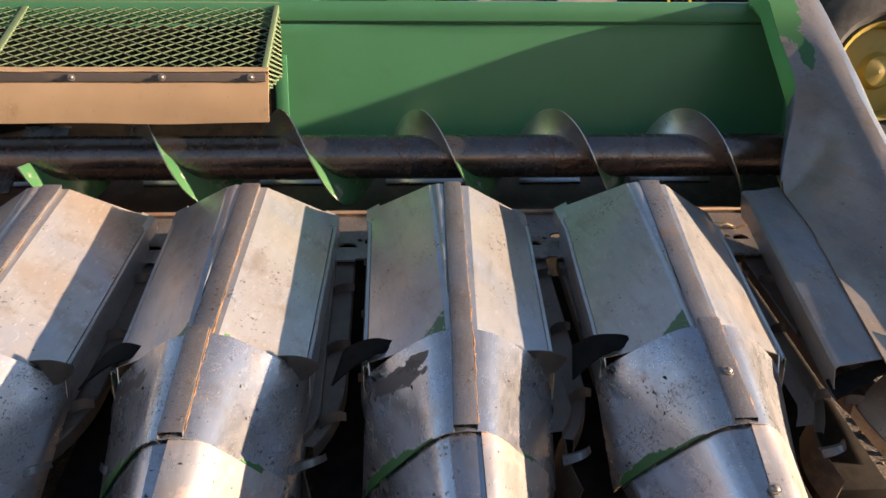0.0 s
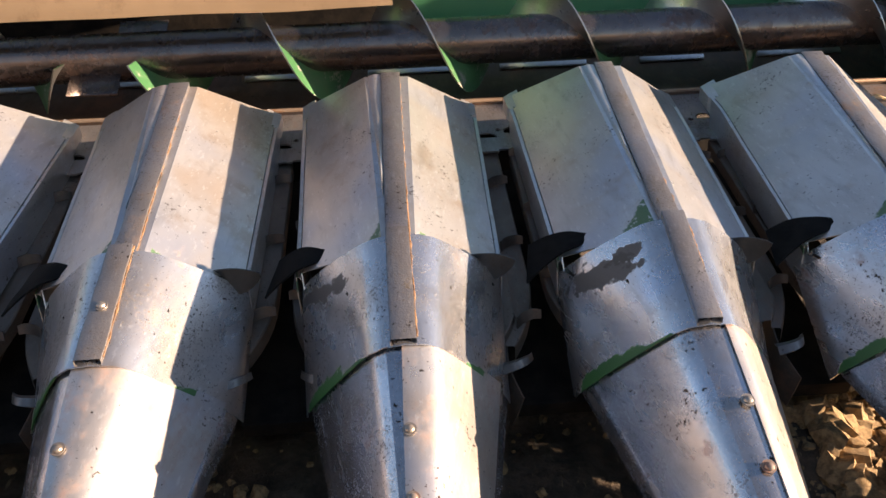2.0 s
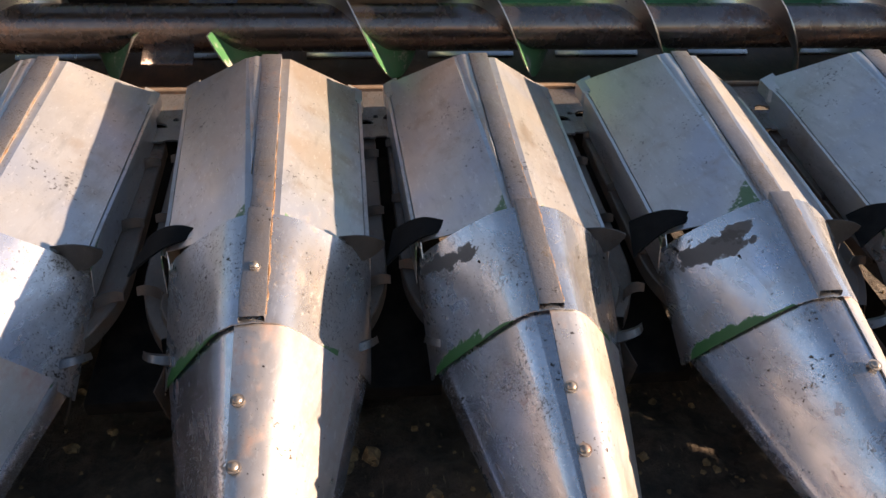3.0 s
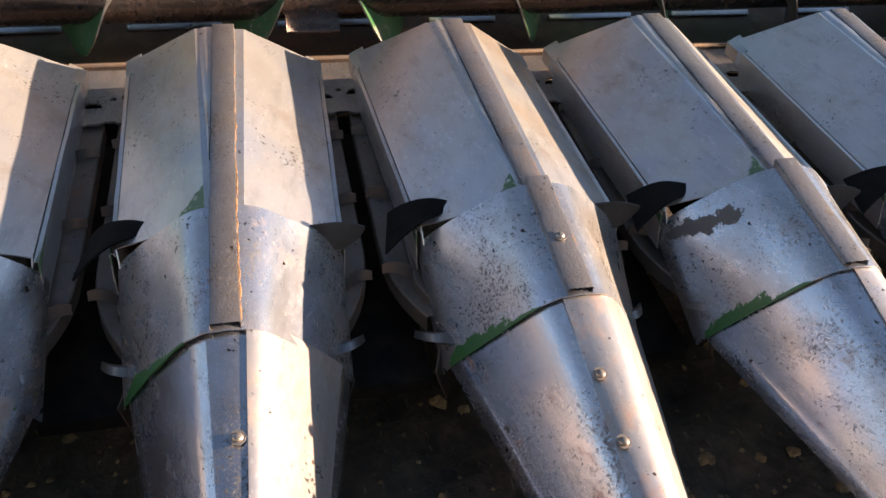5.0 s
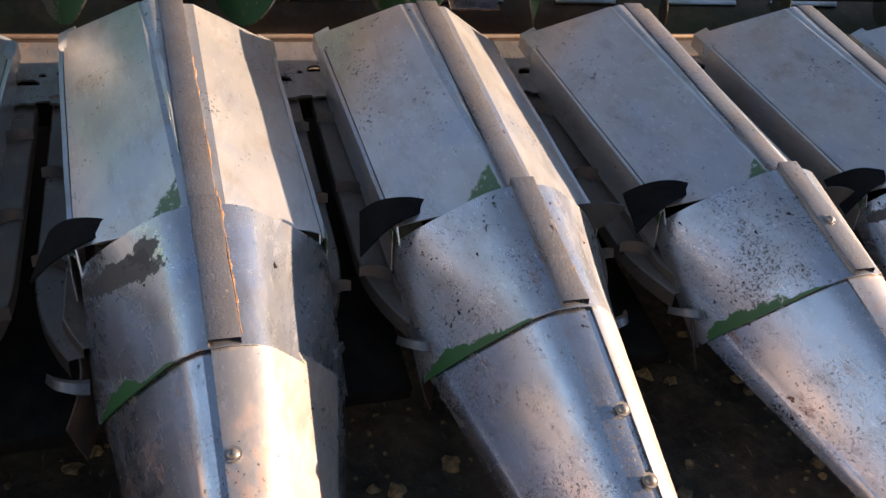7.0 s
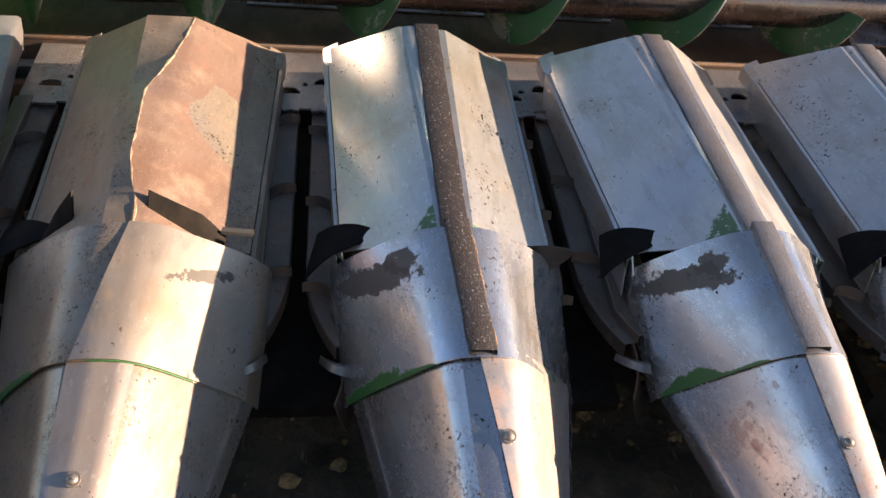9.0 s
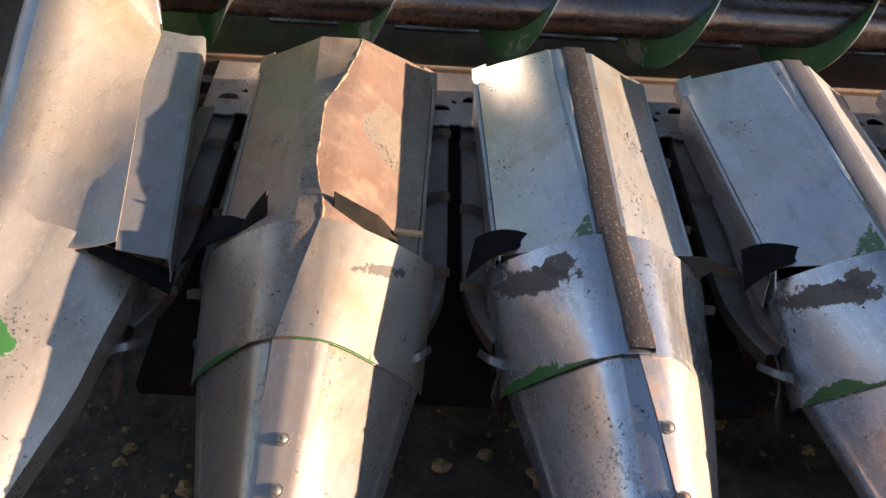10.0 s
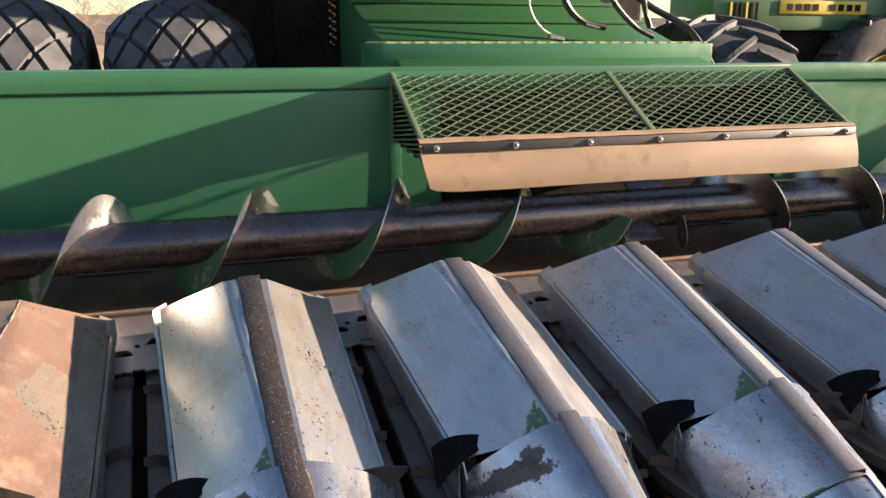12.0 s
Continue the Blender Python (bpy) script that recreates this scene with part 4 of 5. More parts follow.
        keys = [(eo + 0.02, max(0.01, zo - 0.11 * k)), (eo + 0.012, zo - 0.07 * k), (eo, zo), (eo - 0.03 * k, zo + 0.034 * k), (eo - 0.07 * k, zo + 0.05 * k), (eo - 0.11 * k, zo + 0.05 * k),
                (eo - 0.15 * k, zo + 0.036 * k), (eo - 0.20 * k, zo - 0.018 * steep * k), (eo - 0.25 * k, zo - 0.028 * steep * k), (lerp(eo - 0.25 * k, ei, 0.4), zo - 0.062 * steep * k), (lerp(eo - 0.25 * k, ei, 0.75), zo - 0.105 * steep * k), (ei, zo - 0.160 * steep * k), (ei + 0.005, max(0.01, zo - 0.26 * k))]
        rows.append([P(e, y, z + 0.008 + DENT((e, y, 4), 6, 0.004)) for e, z in keys])
    grid("nose_cone", flip(rows), END_NOSE, d, "bare nose cone with green paint rest", solid=0.004, sharp=40)
    rows = []
    for i in range(5):
        t = i / 4
        rows.append([P(lerp(3.26, 3.03, s), 2.14 - (0.015 + 0.055 * s) * t - 0.01 * s, 0.598 - 0.03 * t - 0.085 * s) for s in (k / 5 for k in range(6))])
    grid("rubber_flap", flip(rows), RUBBER, d, "black rubber flap", solid=0.007)
    # unseen near-black block, added to keep the gap below dark
    bm = bmesh.new()
    box(bm, P(3.4, 2.78, 0.52), (0.3, 0.75, 0.07), (16, 0, 0), 0.01)
    part("support_frame", bm, DARK, d)
    return d


END_PANEL = steel("end_inner_panel_steel", (0.31, 0.305, 0.305), (0.22, 0.205, 0.20), 0.34, 0.66, 0.35, rust=0.15, tan=0.4)
END_NOSE = steel("end_nose_steel", (0.52, 0.47, 0.41), (0.33, 0.28, 0.23), 0.30, 0.72, 0.4, rust=0.2, tan=0.4, paint=[(0.62, 0.25, 0.10, 0.035, 20), (0.42, 0.17, 0.05, 0.012)])
end_divider(-1, -1.97)
end_divider(1, -1.97)


# ---------------------------------------------------------------- auger
AY, AZ, AR, FR = 3.55, 0.98, 0.097, 0.212
auger = thing("cross_auger", (MIDDLE, AY, AZ), "dark steel cross auger with green-backed spiral flights", "auger")
bm = bmesh.new()
cyl(bm, (-3.70, 0, 0), (3.52, 0, 0), AR, n=48)
part("auger_tube", bm, TUBE, auger, "dark worn steel tube")
FLIGHT_GREEN = paint_mat("flight_green_paint", (0.035, 0.12, 0.045), 0.4, 0.5, (0.13, 0.11, 0.08), chips=0.45, chip_color=(0.26, 0.25, 0.21))


def flight(x_top, hand, turns_in, turns_out):
    """Spiral flighting; hand +1: x grows from the top over the front to the bottom. x_top: where one crest lies."""
    n = 40
    k0, k1 = int(turns_in * n), int(turns_out * n)
    verts, faces, mats = [], [], []
    for k in range(k0, k1 + 1):
        a = math.pi / 2 + 2 * math.pi * k / n
        x = x_top - MIDDLE + hand * 0.605 * k / n
        c, s = math.cos(a), math.sin(a)
        w = 1.0 + 0.012 * noise.noise((x * 3, hand, 0))
        for side in (1, -1):
            for r in (AR - 0.004, lerp(AR, FR, 0.35), lerp(AR, FR, 0.7), FR * w):
                verts.append((x + side * hand * 0.003 + (0.004 * noise.noise((x * 4, r * 8, 1)) if r > 0.15 else 0), r * c, r * s))
    m = k1 - k0 + 1
    for i in range(m - 1):
        a, b = i * 8, (i + 1) * 8
        for j in range(3):
            faces.append((a + j, a + j + 1, b + j + 1, b + j)); mats.append(0)
            faces.append((a + 4 + j, b + 4 + j, b + 5 + j, a + 5 + j)); mats.append(1)
        faces.append((a + 3, a + 7, b + 7, b + 3)); mats.append(1)
    ob = raw("flight", verts, faces, FLIGHT_GREEN, auger, "spiral flight, green outside and polished on the pushing face", sharp=50)
    ob.data.materials.append(FLIGHT)
    ob.data.polygons.foreach_set("material_index", mats)
    return ob


flight(-0.130, 1, -2.75, 2.45)
flight(-4.34, -1, -3.77, 1.91)
for x, a in ((-0.06, 215), (0.10, 35)):
    bm = bmesh.new()
    q = radians(a)
    box(bm, (x, 0.15 * math.cos(q), 0.15 * math.sin(q)), (0.20, 0.012, 0.11), (a - 90, 0, 0), 0.003)
    part("auger_paddle", bm, TUBE, auger, "flat dark feed paddle")


# ---------------------------------------------------------------- mesh shield over the middle
shield = thing("mesh_shield", (-1.915, 3.66, 1.35), "green expanded metal shield with hanging tan belt", "shield")
SX = 1.135


def lattice(name, corner, ux, uy, nx, ny, width, thick, clip=None, label=""):
    """Expanded metal: zigzag strands between opposite sides; corner + a*ux + b*uy, a and b from 0 to 1."""
    corner, ux, uy = Vector(corner), Vector(ux), Vector(uy)
    nrm = ux.cross(uy).normalized()
    verts, faces = [], []
    for r in range(ny):
        for c in range(nx * 2):
            for sgn in (0, 1):
                a0, a1 = c / (nx * 2), (c + 1) / (nx * 2)
                up = (c + sgn) % 2
                b0, b1 = (r + (0 if up else 0.5)) / ny, (r + (0.5 if up else 0)) / ny
                if sgn:
                    b0, b1 = b0 + 0.5 / ny, b1 + 0.5 / ny
                if b0 > 1.0 or b1 > 1.0 or (clip and not (clip(a0, b0) and clip(a1, b1))):
                    continue
                p, q = corner + ux * a0 + uy * b0, corner + ux * a1 + uy * b1
                d = (q - p).normalized()
                o = d.cross(nrm) * (width / 2)
                h = nrm * thick
                n = len(verts)
                verts += [p - o, p + o, q + o, q - o, p - o + h, p + o + h, q + o + h, q - o + h]
                faces += [(n, n + 3, n + 2, n + 1), (n + 4, n + 5, n + 6, n + 7), (n, n + 1, n + 5, n + 4), (n + 2, n + 3, n + 7, n + 6), (n + 1, n + 2, n + 6, n + 5), (n, n + 4, n + 7, n + 3)]
    return tagged(raw(name, verts, faces, MESHGREEN, shield, label, smooth=False), kind="stuff")


lattice("wire_mesh", (-SX, 0.255, 0.285), (2 * SX, 0, 0), (0, -0.50, -0.278), 28, 11, 0.0046, 0.0035, label="green expanded metal mesh")
for side in (-1, 1):
    lattice("side_mesh", (side * SX, 0.25, 0.27), (0, -0.48, -0.265), (0, 0, -0.30), 15, 14, 0.013, 0.012, clip=lambda a, b: b < 1.02 - 0.75 * a, label="green expanded metal end")
    bm = bmesh.new()
    box(bm, (side * SX, 0.005, 0.145), (0.022, 0.56, 0.022), (29, 0, 0), 0.003)
    box(bm, (side * SX, 0.245, 0.13), (0.02, 0.02, 0.28), (0, 0, 0), 0.003)
    part("side_frame", bm, MESHGREEN, shield)
bm = bmesh.new()
box(bm, (0.0, 0.005, 0.143), (0.03, 0.55, 0.012), (29, 0, 0), 0.003)
part("centre_rib", bm, MESHGREEN, shield)
bm = bmesh.new()
box(bm, (0.0, 0.255, 0.29), (2 * SX + 0.03, 0.035, 0.022), (0, 0, 0), 0.004)
part("top_rail", bm, MESHGREEN, shield)
rows = []
for i in range(41):
    x = lerp(-SX - 0.02, SX + 0.02, i / 40)
    row = []
    for j in range(9):
        t = j / 8
        end = 0.02 * max(0, 1 - (i / 3)) ** 2 * t
        row.append((x + (0.03 * t * t if i == 0 else 0), -0.245 - 0.035 * math.sin(t * 2.2) - 0.03 * t + 0.006 * noise.noise((x * 3, t * 2, 1)), 0.012 - 0.205 * t + 0.012 * noise.noise((x * 2, 4, 0)) * t + end))
    rows.append(row)
belt = grid("belt_flap", rows, BELT, shield, "tan rubber belting flap", solid=0.008)
rows = [[(lerp(-SX - 0.02, SX + 0.02, i / 40), y + 0.004 * noise.noise((i * 0.3, 3, 2)), z + 0.005 * noise.noise((i * 0.5, 1, 1))) for y, z in ((-0.244, 0.004), (-0.252, 0.012), (-0.244, 0.018), (-0.220, 0.023))] for i in range(41)]
grid("belt_fold", rows, BELT, shield, "folded top of the tan belt", solid=0.006)
bm = bmesh.new()
box(bm, (0, -0.266, -0.010), (2 * SX + 0.02, 0.010, 0.036), (-8, 0, 0), 0.002)
part("batten", bm, BATTEN, shield, "dark steel batten")
for i in range(7):
    bolt(shield, (lerp(-SX + 0.05, SX - 0.05, i / 6), -0.274, -0.010), (0, -1, 0.1), 0.011)


# ---------------------------------------------------------------- ground and distance
def soil():
    n = Net("soil_and_straw")
    a = n.noise(1.1, 5, 0.6, each=False)
    b = n.noise(22, 7, 0.7, each=False, seed=3)
    c = n.noise(0.05, 4, 0.55, each=False, seed=8)
    straw = n.noise(90, 3, 0.6, stretch=(1, 0.15, 1), each=False, seed=5)
    col = n.mix(n.step(b, 0.35, 0.68), (0.035, 0.026, 0.020), (0.115, 0.082, 0.058))
    col = n.mix(n.math("MULTIPLY", n.step(straw, 0.62, 0.7), 0.5), col, (0.36, 0.28, 0.17))
    col = n.mix(n.math("MULTIPLY", n.step(a, 0.45, 0.7), 0.4), col, (0.13, 0.11, 0.09))
    col = n.mix(n.math("MULTIPLY", n.step(c, 0.42, 0.6), 0.2), col, (0.34, 0.25, 0.14))
    place = n.node("ShaderNodeSeparateXYZ")
    n.nt.links.new(n.coords(), place.inputs[0])
    field = n.math("MULTIPLY", n.step(n.math("ADD", place.outputs[1], n.math("MULTIPLY", a, 6.0)), 13.0, 26.0), n.math("ADD", n.math("MULTIPLY", n.noise(0.25, 6, 0.7, each=False, seed=19), 0.6), 0.55), clamp=True)
    col = n.mix(field, col, (0.50, 0.37, 0.21))
    n.bump(n.math("ADD", b, n.math("MULTIPLY", n.noise(5, 5, 0.6, each=False, seed=14), 1.6)), 1.0, 0.03)
    return n.done(col, 0.95)


SOIL = soil()


def ground_z(x, y):
    far = max(0.0, math.hypot(x + 2, y - 3) - 30)
    near = math.exp(-((x + 1.9) / 6) ** 2 - ((y - 1.8) / 2.5) ** 2)
    z = 0.05 * noise.noise((x * 0.6, y * 0.6, 0)) + near * (0.055 * noise.noise((x * 4, y * 4, 2)) + 0.03 * noise.noise((x * 11, y * 11, 5)))
    heap = 0.09 * math.exp(-((x - 0.45) / 0.24) ** 2 - ((y - 2.25) / 0.6) ** 2) + 0.10 * math.exp(-((x - 1.2) / 0.2) ** 2 - ((y - 2.3) / 0.45) ** 2)
    z += heap * (0.8 + 0.8 * noise.noise((x * 9, y * 9, 1)))
    return z - 0.03 + 0.01 * min(far, 200) * max(0, noise.noise((x * 0.01, y * 0.01, 9)))


xs = sorted({round(v, 3) for v in list(np.arange(-6.6, 2.8, 0.05)) + [s * 2.4 * 1.22 ** k - 2 for k in range(3, 33) for s in (-1, 1)]})
ys = sorted({round(v, 3) for v in list(np.arange(0.7, 3.4, 0.05)) + [2 + s * 1.6 * 1.22 ** k for k in range(1, 34) for s in (-1, 1)]})
nx = len(xs)
gv = [(x, y, ground_z(x, y)) for y in ys for x in xs]
gf = [(j * nx + i, j * nx + i + 1, (j + 1) * nx + i + 1, (j + 1) * nx + i) for j in range(len(ys) - 1) for i in range(nx - 1)]
tagged(raw("ground", gv, gf, SOIL, sharp=60), "bare brown soil with dry straw and tracks", "ground", kind="structure")

CLOD = rough_mat("earth_clod", (0.15, 0.098, 0.05), (0.36, 0.24, 0.12), 60, 0.95, 1.0)
rr = random.Random(5)
cv, cf = [], []
ico = bmesh.new()
bmesh.ops.create_icosphere(ico, subdivisions=2, radius=1.0)
iv = [v.co.copy() for v in ico.verts]
ifc = [tuple(v.index for v in f.verts) for f in ico.faces]
ico.free()
for k in range(3600):
    x, y = rr.uniform(-5.6, 2.2), rr.uniform(1.2, 2.9)
    r = 0.006 + 0.022 * rr.random() ** 4
    if rr.random() < 0.62:
        x, y = rr.choice((0.38, 0.46, 0.54, 1.15)) + rr.gauss(0, 0.09), rr.uniform(1.35, 2.8)
        r = 0.005 + 0.055 * rr.random() ** 5
    o = len(cv)
    sq = rr.uniform(0.6, 1.0)
    for v in iv:
        f = 1 + 0.55 * noise.noise(v * 1.6 + Vector((k * 3.1, 0, 0))) + 0.45 * noise.noise(v * 4.5 + Vector((k * 1.7, 4, 0)))
        cv.append((x + v.x * r * f, y + v.y * r * f, ground_z(x, y) + v.z * r * f * sq + r * 0.1))
    cf += [tuple(o + i for i in f) for f in ifc]
tagged(raw("soil_clods", cv, cf, CLOD, sharp=35), "loose brown clods of earth below the header", "soil", kind="stuff")

# dry straw caught on the rear plate of a row unit
STRAW = rough_mat("dry_straw", (0.50, 0.38, 0.20), (0.72, 0.58, 0.36), 40, 0.8, 0.3)
tuft = thing("straw_tuft", (1.20, 3.19, 0.722), "tuft of dry yellow straw on the steel plate", "straw")
for k in range(9):
    a = rr.uniform(-0.9, 0.9) + (3.14 if k % 3 else 0)
    l = rr.uniform(0.05, 0.11)
    bm = bmesh.new()
    tube(bm, spline([(0.02 * rr.uniform(-1, 1), 0.015 * rr.uniform(-1, 1), 0.0), (l * 0.5 * math.cos(a), l * 0.3 * math.sin(a), 0.02), (l * math.cos(a), l * 0.5 * math.sin(a), rr.uniform(0.005, 0.035))], 4), 0.0016, 5)
    part("stalk", bm, STRAW, tuft)

# low wooded hills on the skyline, carried on by an added ridge out of view
HILL = rough_mat("bare_winter_wood", (0.17, 0.12, 0.088), (0.30, 0.22, 0.155), 0.35, 0.95, 0.2, third=(0.32, 0.245, 0.16))
rows = []
for i in range(1501):
    a = radians(lerp(-215, 75, i / 1500))
    # unseen nearer stretch to the west and south, added to darken low reflections
    near = min(1.0, max(0.0, (math.degrees(-a) - 78) / 14)) if a > radians(-185) else max(0.0, (215 + math.degrees(a)) / 30)
    top = 12.5 + 4 * noise.noise((a * 3, 1, 0)) + 2.2 * noise.noise((a * 14, 2, 0))
    fuzz = 0.7 * abs(noise.noise((a * 190, 5, 0))) + 0.9 * abs(noise.noise((a * 420, 8, 0)))
    row = []
    for t in (0, 0.3, 0.6, 0.9, 1.0):
        rad = lerp(330, 75, near) + lerp(60, 12, near) * t
        row.append((rad * math.sin(a) - 2, rad * math.cos(a), -2 + (top * lerp(1.0, 1.15, near) + 2) * t ** 0.8 + (fuzz if t == 1.0 else 0.0)))
    rows.append(row)
tagged(grid("backdrop_hills", rows, HILL, None), "brown wooded hills on the skyline, with an unseen ridge added to darken reflections", "hills", kind="structure")
TWIG = rough_mat("bare_twigs", (0.20, 0.15, 0.12), (0.30, 0.23, 0.18), 3, 0.95, 0.2)


def bare_tree(x, y, h, seed):
    t = thing("bare_tree", (x, y, 0), "leafless grey-brown tree on the skyline", "tree", "bare trees")
    r = random.Random(seed)
    bm = bmesh.new()
    tube(bm, spline([(0, 0, -0.5), (r.uniform(-.1, .1) * h, 0, h * 0.35), (r.uniform(-.1, .1) * h, 0, h * 0.75)], 3), h * 0.007, 5)
    part("trunk", bm, TWIG, t)
    bm = bmesh.new()
    for k in range(26):
        z = h * r.uniform(0.2, 0.75)
        a, l = r.uniform(0, 6.28), h * r.uniform(0.2, 0.45)
        p = Vector((0, 0, z))
        e = p + Vector((math.cos(a) * l * 0.7, math.sin(a) * l * 0.7, l * r.uniform(0.4, 0.9)))
        tube(bm, [p, (p + e) / 2 + Vector((0, 0, l * 0.08)), e], h * 0.0022, 3)
        for q in range(8):
            s = p.lerp(e, r.uniform(0.3, 1))
            tube(bm, [s, s + Vector((r.uniform(-1, 1), r.uniform(-1, 1), r.uniform(0.2, 1.2))) * l * 0.45], h * 0.0010, 3)
    part("crown", bm, TWIG, t)


for k in range(16):
    a = radians(-36 + 2.6 * k + rr.uniform(-1, 1))
    d = rr.uniform(190, 300)
    bare_tree(d * math.sin(a) - 3, d * math.cos(a), rr.uniform(9, 16), k)

# ---------------------------------------------------------------- junk yard behind
WHITE = paint_mat("old_white_paint", (0.72, 0.71, 0.68), 0.5, 0.25)
BLUE = paint_mat("blue_tarpaulin", (0.03, 0.13, 0.42), 0.45, 0.2)
DARKWOOD = rough_mat("dark_old_wood", (0.055, 0.042, 0.034), (0.13, 0.10, 0.08), 6, 0.9, 0.4)
GREYWOOD = rough_mat("weathered_wood", (0.20, 0.16, 0.13), (0.36, 0.30, 0.24), 6, 0.9, 0.4)
PALEWOOD = rough_mat("pale_lumber", (0.42, 0.32, 0.20), (0.60, 0.48, 0.33), 5, 0.85, 0.3)
REDRUST = rough_mat("red_scrap_iron", (0.26, 0.09, 0.06), (0.40, 0.17, 0.10), 5, 0.8, 0.3)
REDPAINT = paint_mat("red_paint", (0.45, 0.05, 0.04), 0.4, 0.3)
# darker copy of YELLOW: the shade on the rims is put into the colour
SHADED_YELLOW = paint_mat("dull_yellow_paint", (0.30, 0.22, 0.04), 0.5, 0.6)
YELLOW = paint_mat("yellow_paint", (0.62, 0.44, 0.03), 0.4, 0.25)


rs = random.Random(11)
t = thing("water_tank", (-9.7, 20.0, 0), "round white plastic tank with a lid", "tank")
bm = bmesh.new()
cyl(bm, (0, 0, 0), (0, 0, 1.10), 0.40, 0.39, n=28)
cyl(bm, (0, 0, 1.10), (0, 0, 1.44), 0.365, n=28)
cyl(bm, (0, 0, 1.44), (0, 0, 1.48), 0.375, 0.35, 28)
part("tank_body", bm, WHITE, t)
bm = bmesh.new()
cyl(bm, (0, 0, 1.475), (0, 0, 1.50), 0.1, n=16)
part("lid", bm, WHITE, t)
t = thing("metal_crate", (-12.5, 28.0, 0), "open white steel crate frame", "crate")
for a in (-0.5, -0.25, 0.0, 0.25, 0.5):
    for c in (-0.4, 0.4):
        bm = bmesh.new()
        box(bm, (a * 0.86, c, 0.9), (0.035, 0.035, 1.8), (0, 0, 0), 0.005)
        part("post", bm, WHITE, t)
for z in (0.5, 1.3, 1.8):
    for c in (-0.4, 0.4):
        bm = bmesh.new()
        box(bm, (0, c, z), (0.92, 0.035, 0.045), (0, 0, 0), 0.005)
        part("rail", bm, WHITE, t)
t = thing("wooden_shed", (-16.65, 40.0, 0), "leaning dark wooden shed with a flat roof", "shed")
for k in range(10):
    bm = bmesh.new()
    box(bm, (-0.62 + 0.137 * k, -0.8, 1.05 + 0.012 * k), (0.125, 0.03, 2.1 + 0.08 * math.sin(k * 4)), (0, 3, 0), 0.005)
    part("plank", bm, DARKWOOD, t)
bm = bmesh.new()
box(bm, (0, 0, 2.2), (1.5, 1.8, 0.06), (3, -7, 0), 0.01)
part("roof", bm, DARKWOOD, t)
bm = bmesh.new()
box(bm, (0, 0.05, 1.0), (1.3, 1.5, 2.0))
part("wall", bm, DARK, t)
t = thing("blue_trailer", (-12.3, 34.0, 0), "low trailer under a blue sheet", "trailer")
bm = bmesh.new()
box(bm, (0, 0, 1.36), (1.8, 0.9, 0.38), (0, 0, 0), 0.05)
part("cover", bm, BLUE, t, "blue tarpaulin")
bm = bmesh.new()
box(bm, (0, 0, 1.08), (1.75, 0.85, 0.16), (0, 0, 0), 0.02)
part("bed", bm, DARK, t)
for x in (-0.5, 0.5):
    bm = bmesh.new()
    cyl(bm, (x, -0.5, 0.5), (x, -0.3, 0.5), 0.5, n=20)
    part("wheel", bm, TYRE, t)
for name, x0, y0, wide, high, count, label in (("scrap_heap", -15.9, 30.0, 3.0, 1.45, 60, "heap of pale lumber and red scrap iron"), ("scrap_heap", -10.6, 26.0, 1.5, 1.1, 24, "low heap of grey timber and scrap")):
    t = thing(name, (x0, y0, 0), label, "scrap heap")
    for k in range(count):
        a = rs.uniform(-1, 1)
        bm = bmesh.new()
        box(bm, (a * wide / 2, rs.uniform(-0.5, 0.5), rs.uniform(0.05, high * (1 - 0.5 * a * a) * 0.85)), (rs.uniform(0.4, 1.2), rs.uniform(0.05, 0.25), rs.uniform(0.03, 0.1)), (rs.uniform(-20, 20), rs.uniform(-35, 35), rs.uniform(-50, 50)), 0.005)
        part("board", bm, rs.choice((PALEWOOD, REDRUST, GREYWOOD, GREYWOOD, DARK)), t)
t = thing("tin_roof_wreck", (-13.9, 42.0, 0), "collapsed building with pale sheet roof", "wreck")
for k in range(7):
    bm = bmesh.new()
    box(bm, (-0.75 + k * 0.25, 0.3 * math.sin(k * 2), 1.75 + 0.5 * math.sin(0.3 + k * 0.4)), (0.6, 1.2, 0.035), (14 * math.sin(k), 24 * math.cos(k * 2.2), 10), 0.0)
    part("roof_sheet", bm, rs.choice((WHITE, GREYWOOD, GREYWOOD)), t)
for k in range(5):
    bm = bmesh.new()
    box(bm, (-0.75 + k * 0.38, 0, 0.85), (0.32, 0.8, 1.7), (0, 6 * math.sin(k), 0), 0.02)
    part("wall", bm, DARK if k % 2 else GREYWOOD, t)
t = thing("yellow_loader", (-6.55, 52.0, 0), "small yellow machine far behind", "machine")
bm = bmesh.new()
box(bm, (0, 0, 1.25), (1.0, 1.2, 0.9), (0, 0, 0), 0.1)
box(bm, (0.1, 0, 1.8), (0.55, 0.8, 0.55), (0, 0, 0), 0.06)
part("body", bm, YELLOW, t)
for x in (-0.35, 0.35):
    bm = bmesh.new()
    cyl(bm, (x, -0.7, 0.5), (x, -0.4, 0.5), 0.5, n=20)
    part("wheel", bm, TYRE, t)

t = thing("red_implement", (-24.6, 45.0, 0), "red farm implement with a white panel", "implement")
for x in (-0.35, 0.35):
    bm = bmesh.new()
    box(bm, (x, 0, 1.3), (0.14, 0.14, 2.6), (0, 0, 0), 0.02)
    part("post", bm, REDPAINT, t)
bm = bmesh.new()
box(bm, (-0.5, 0, 1.9), (2.6, 0.3, 0.3), (0, 6, 0), 0.03)
part("beam", bm, REDPAINT, t)
bm = bmesh.new()
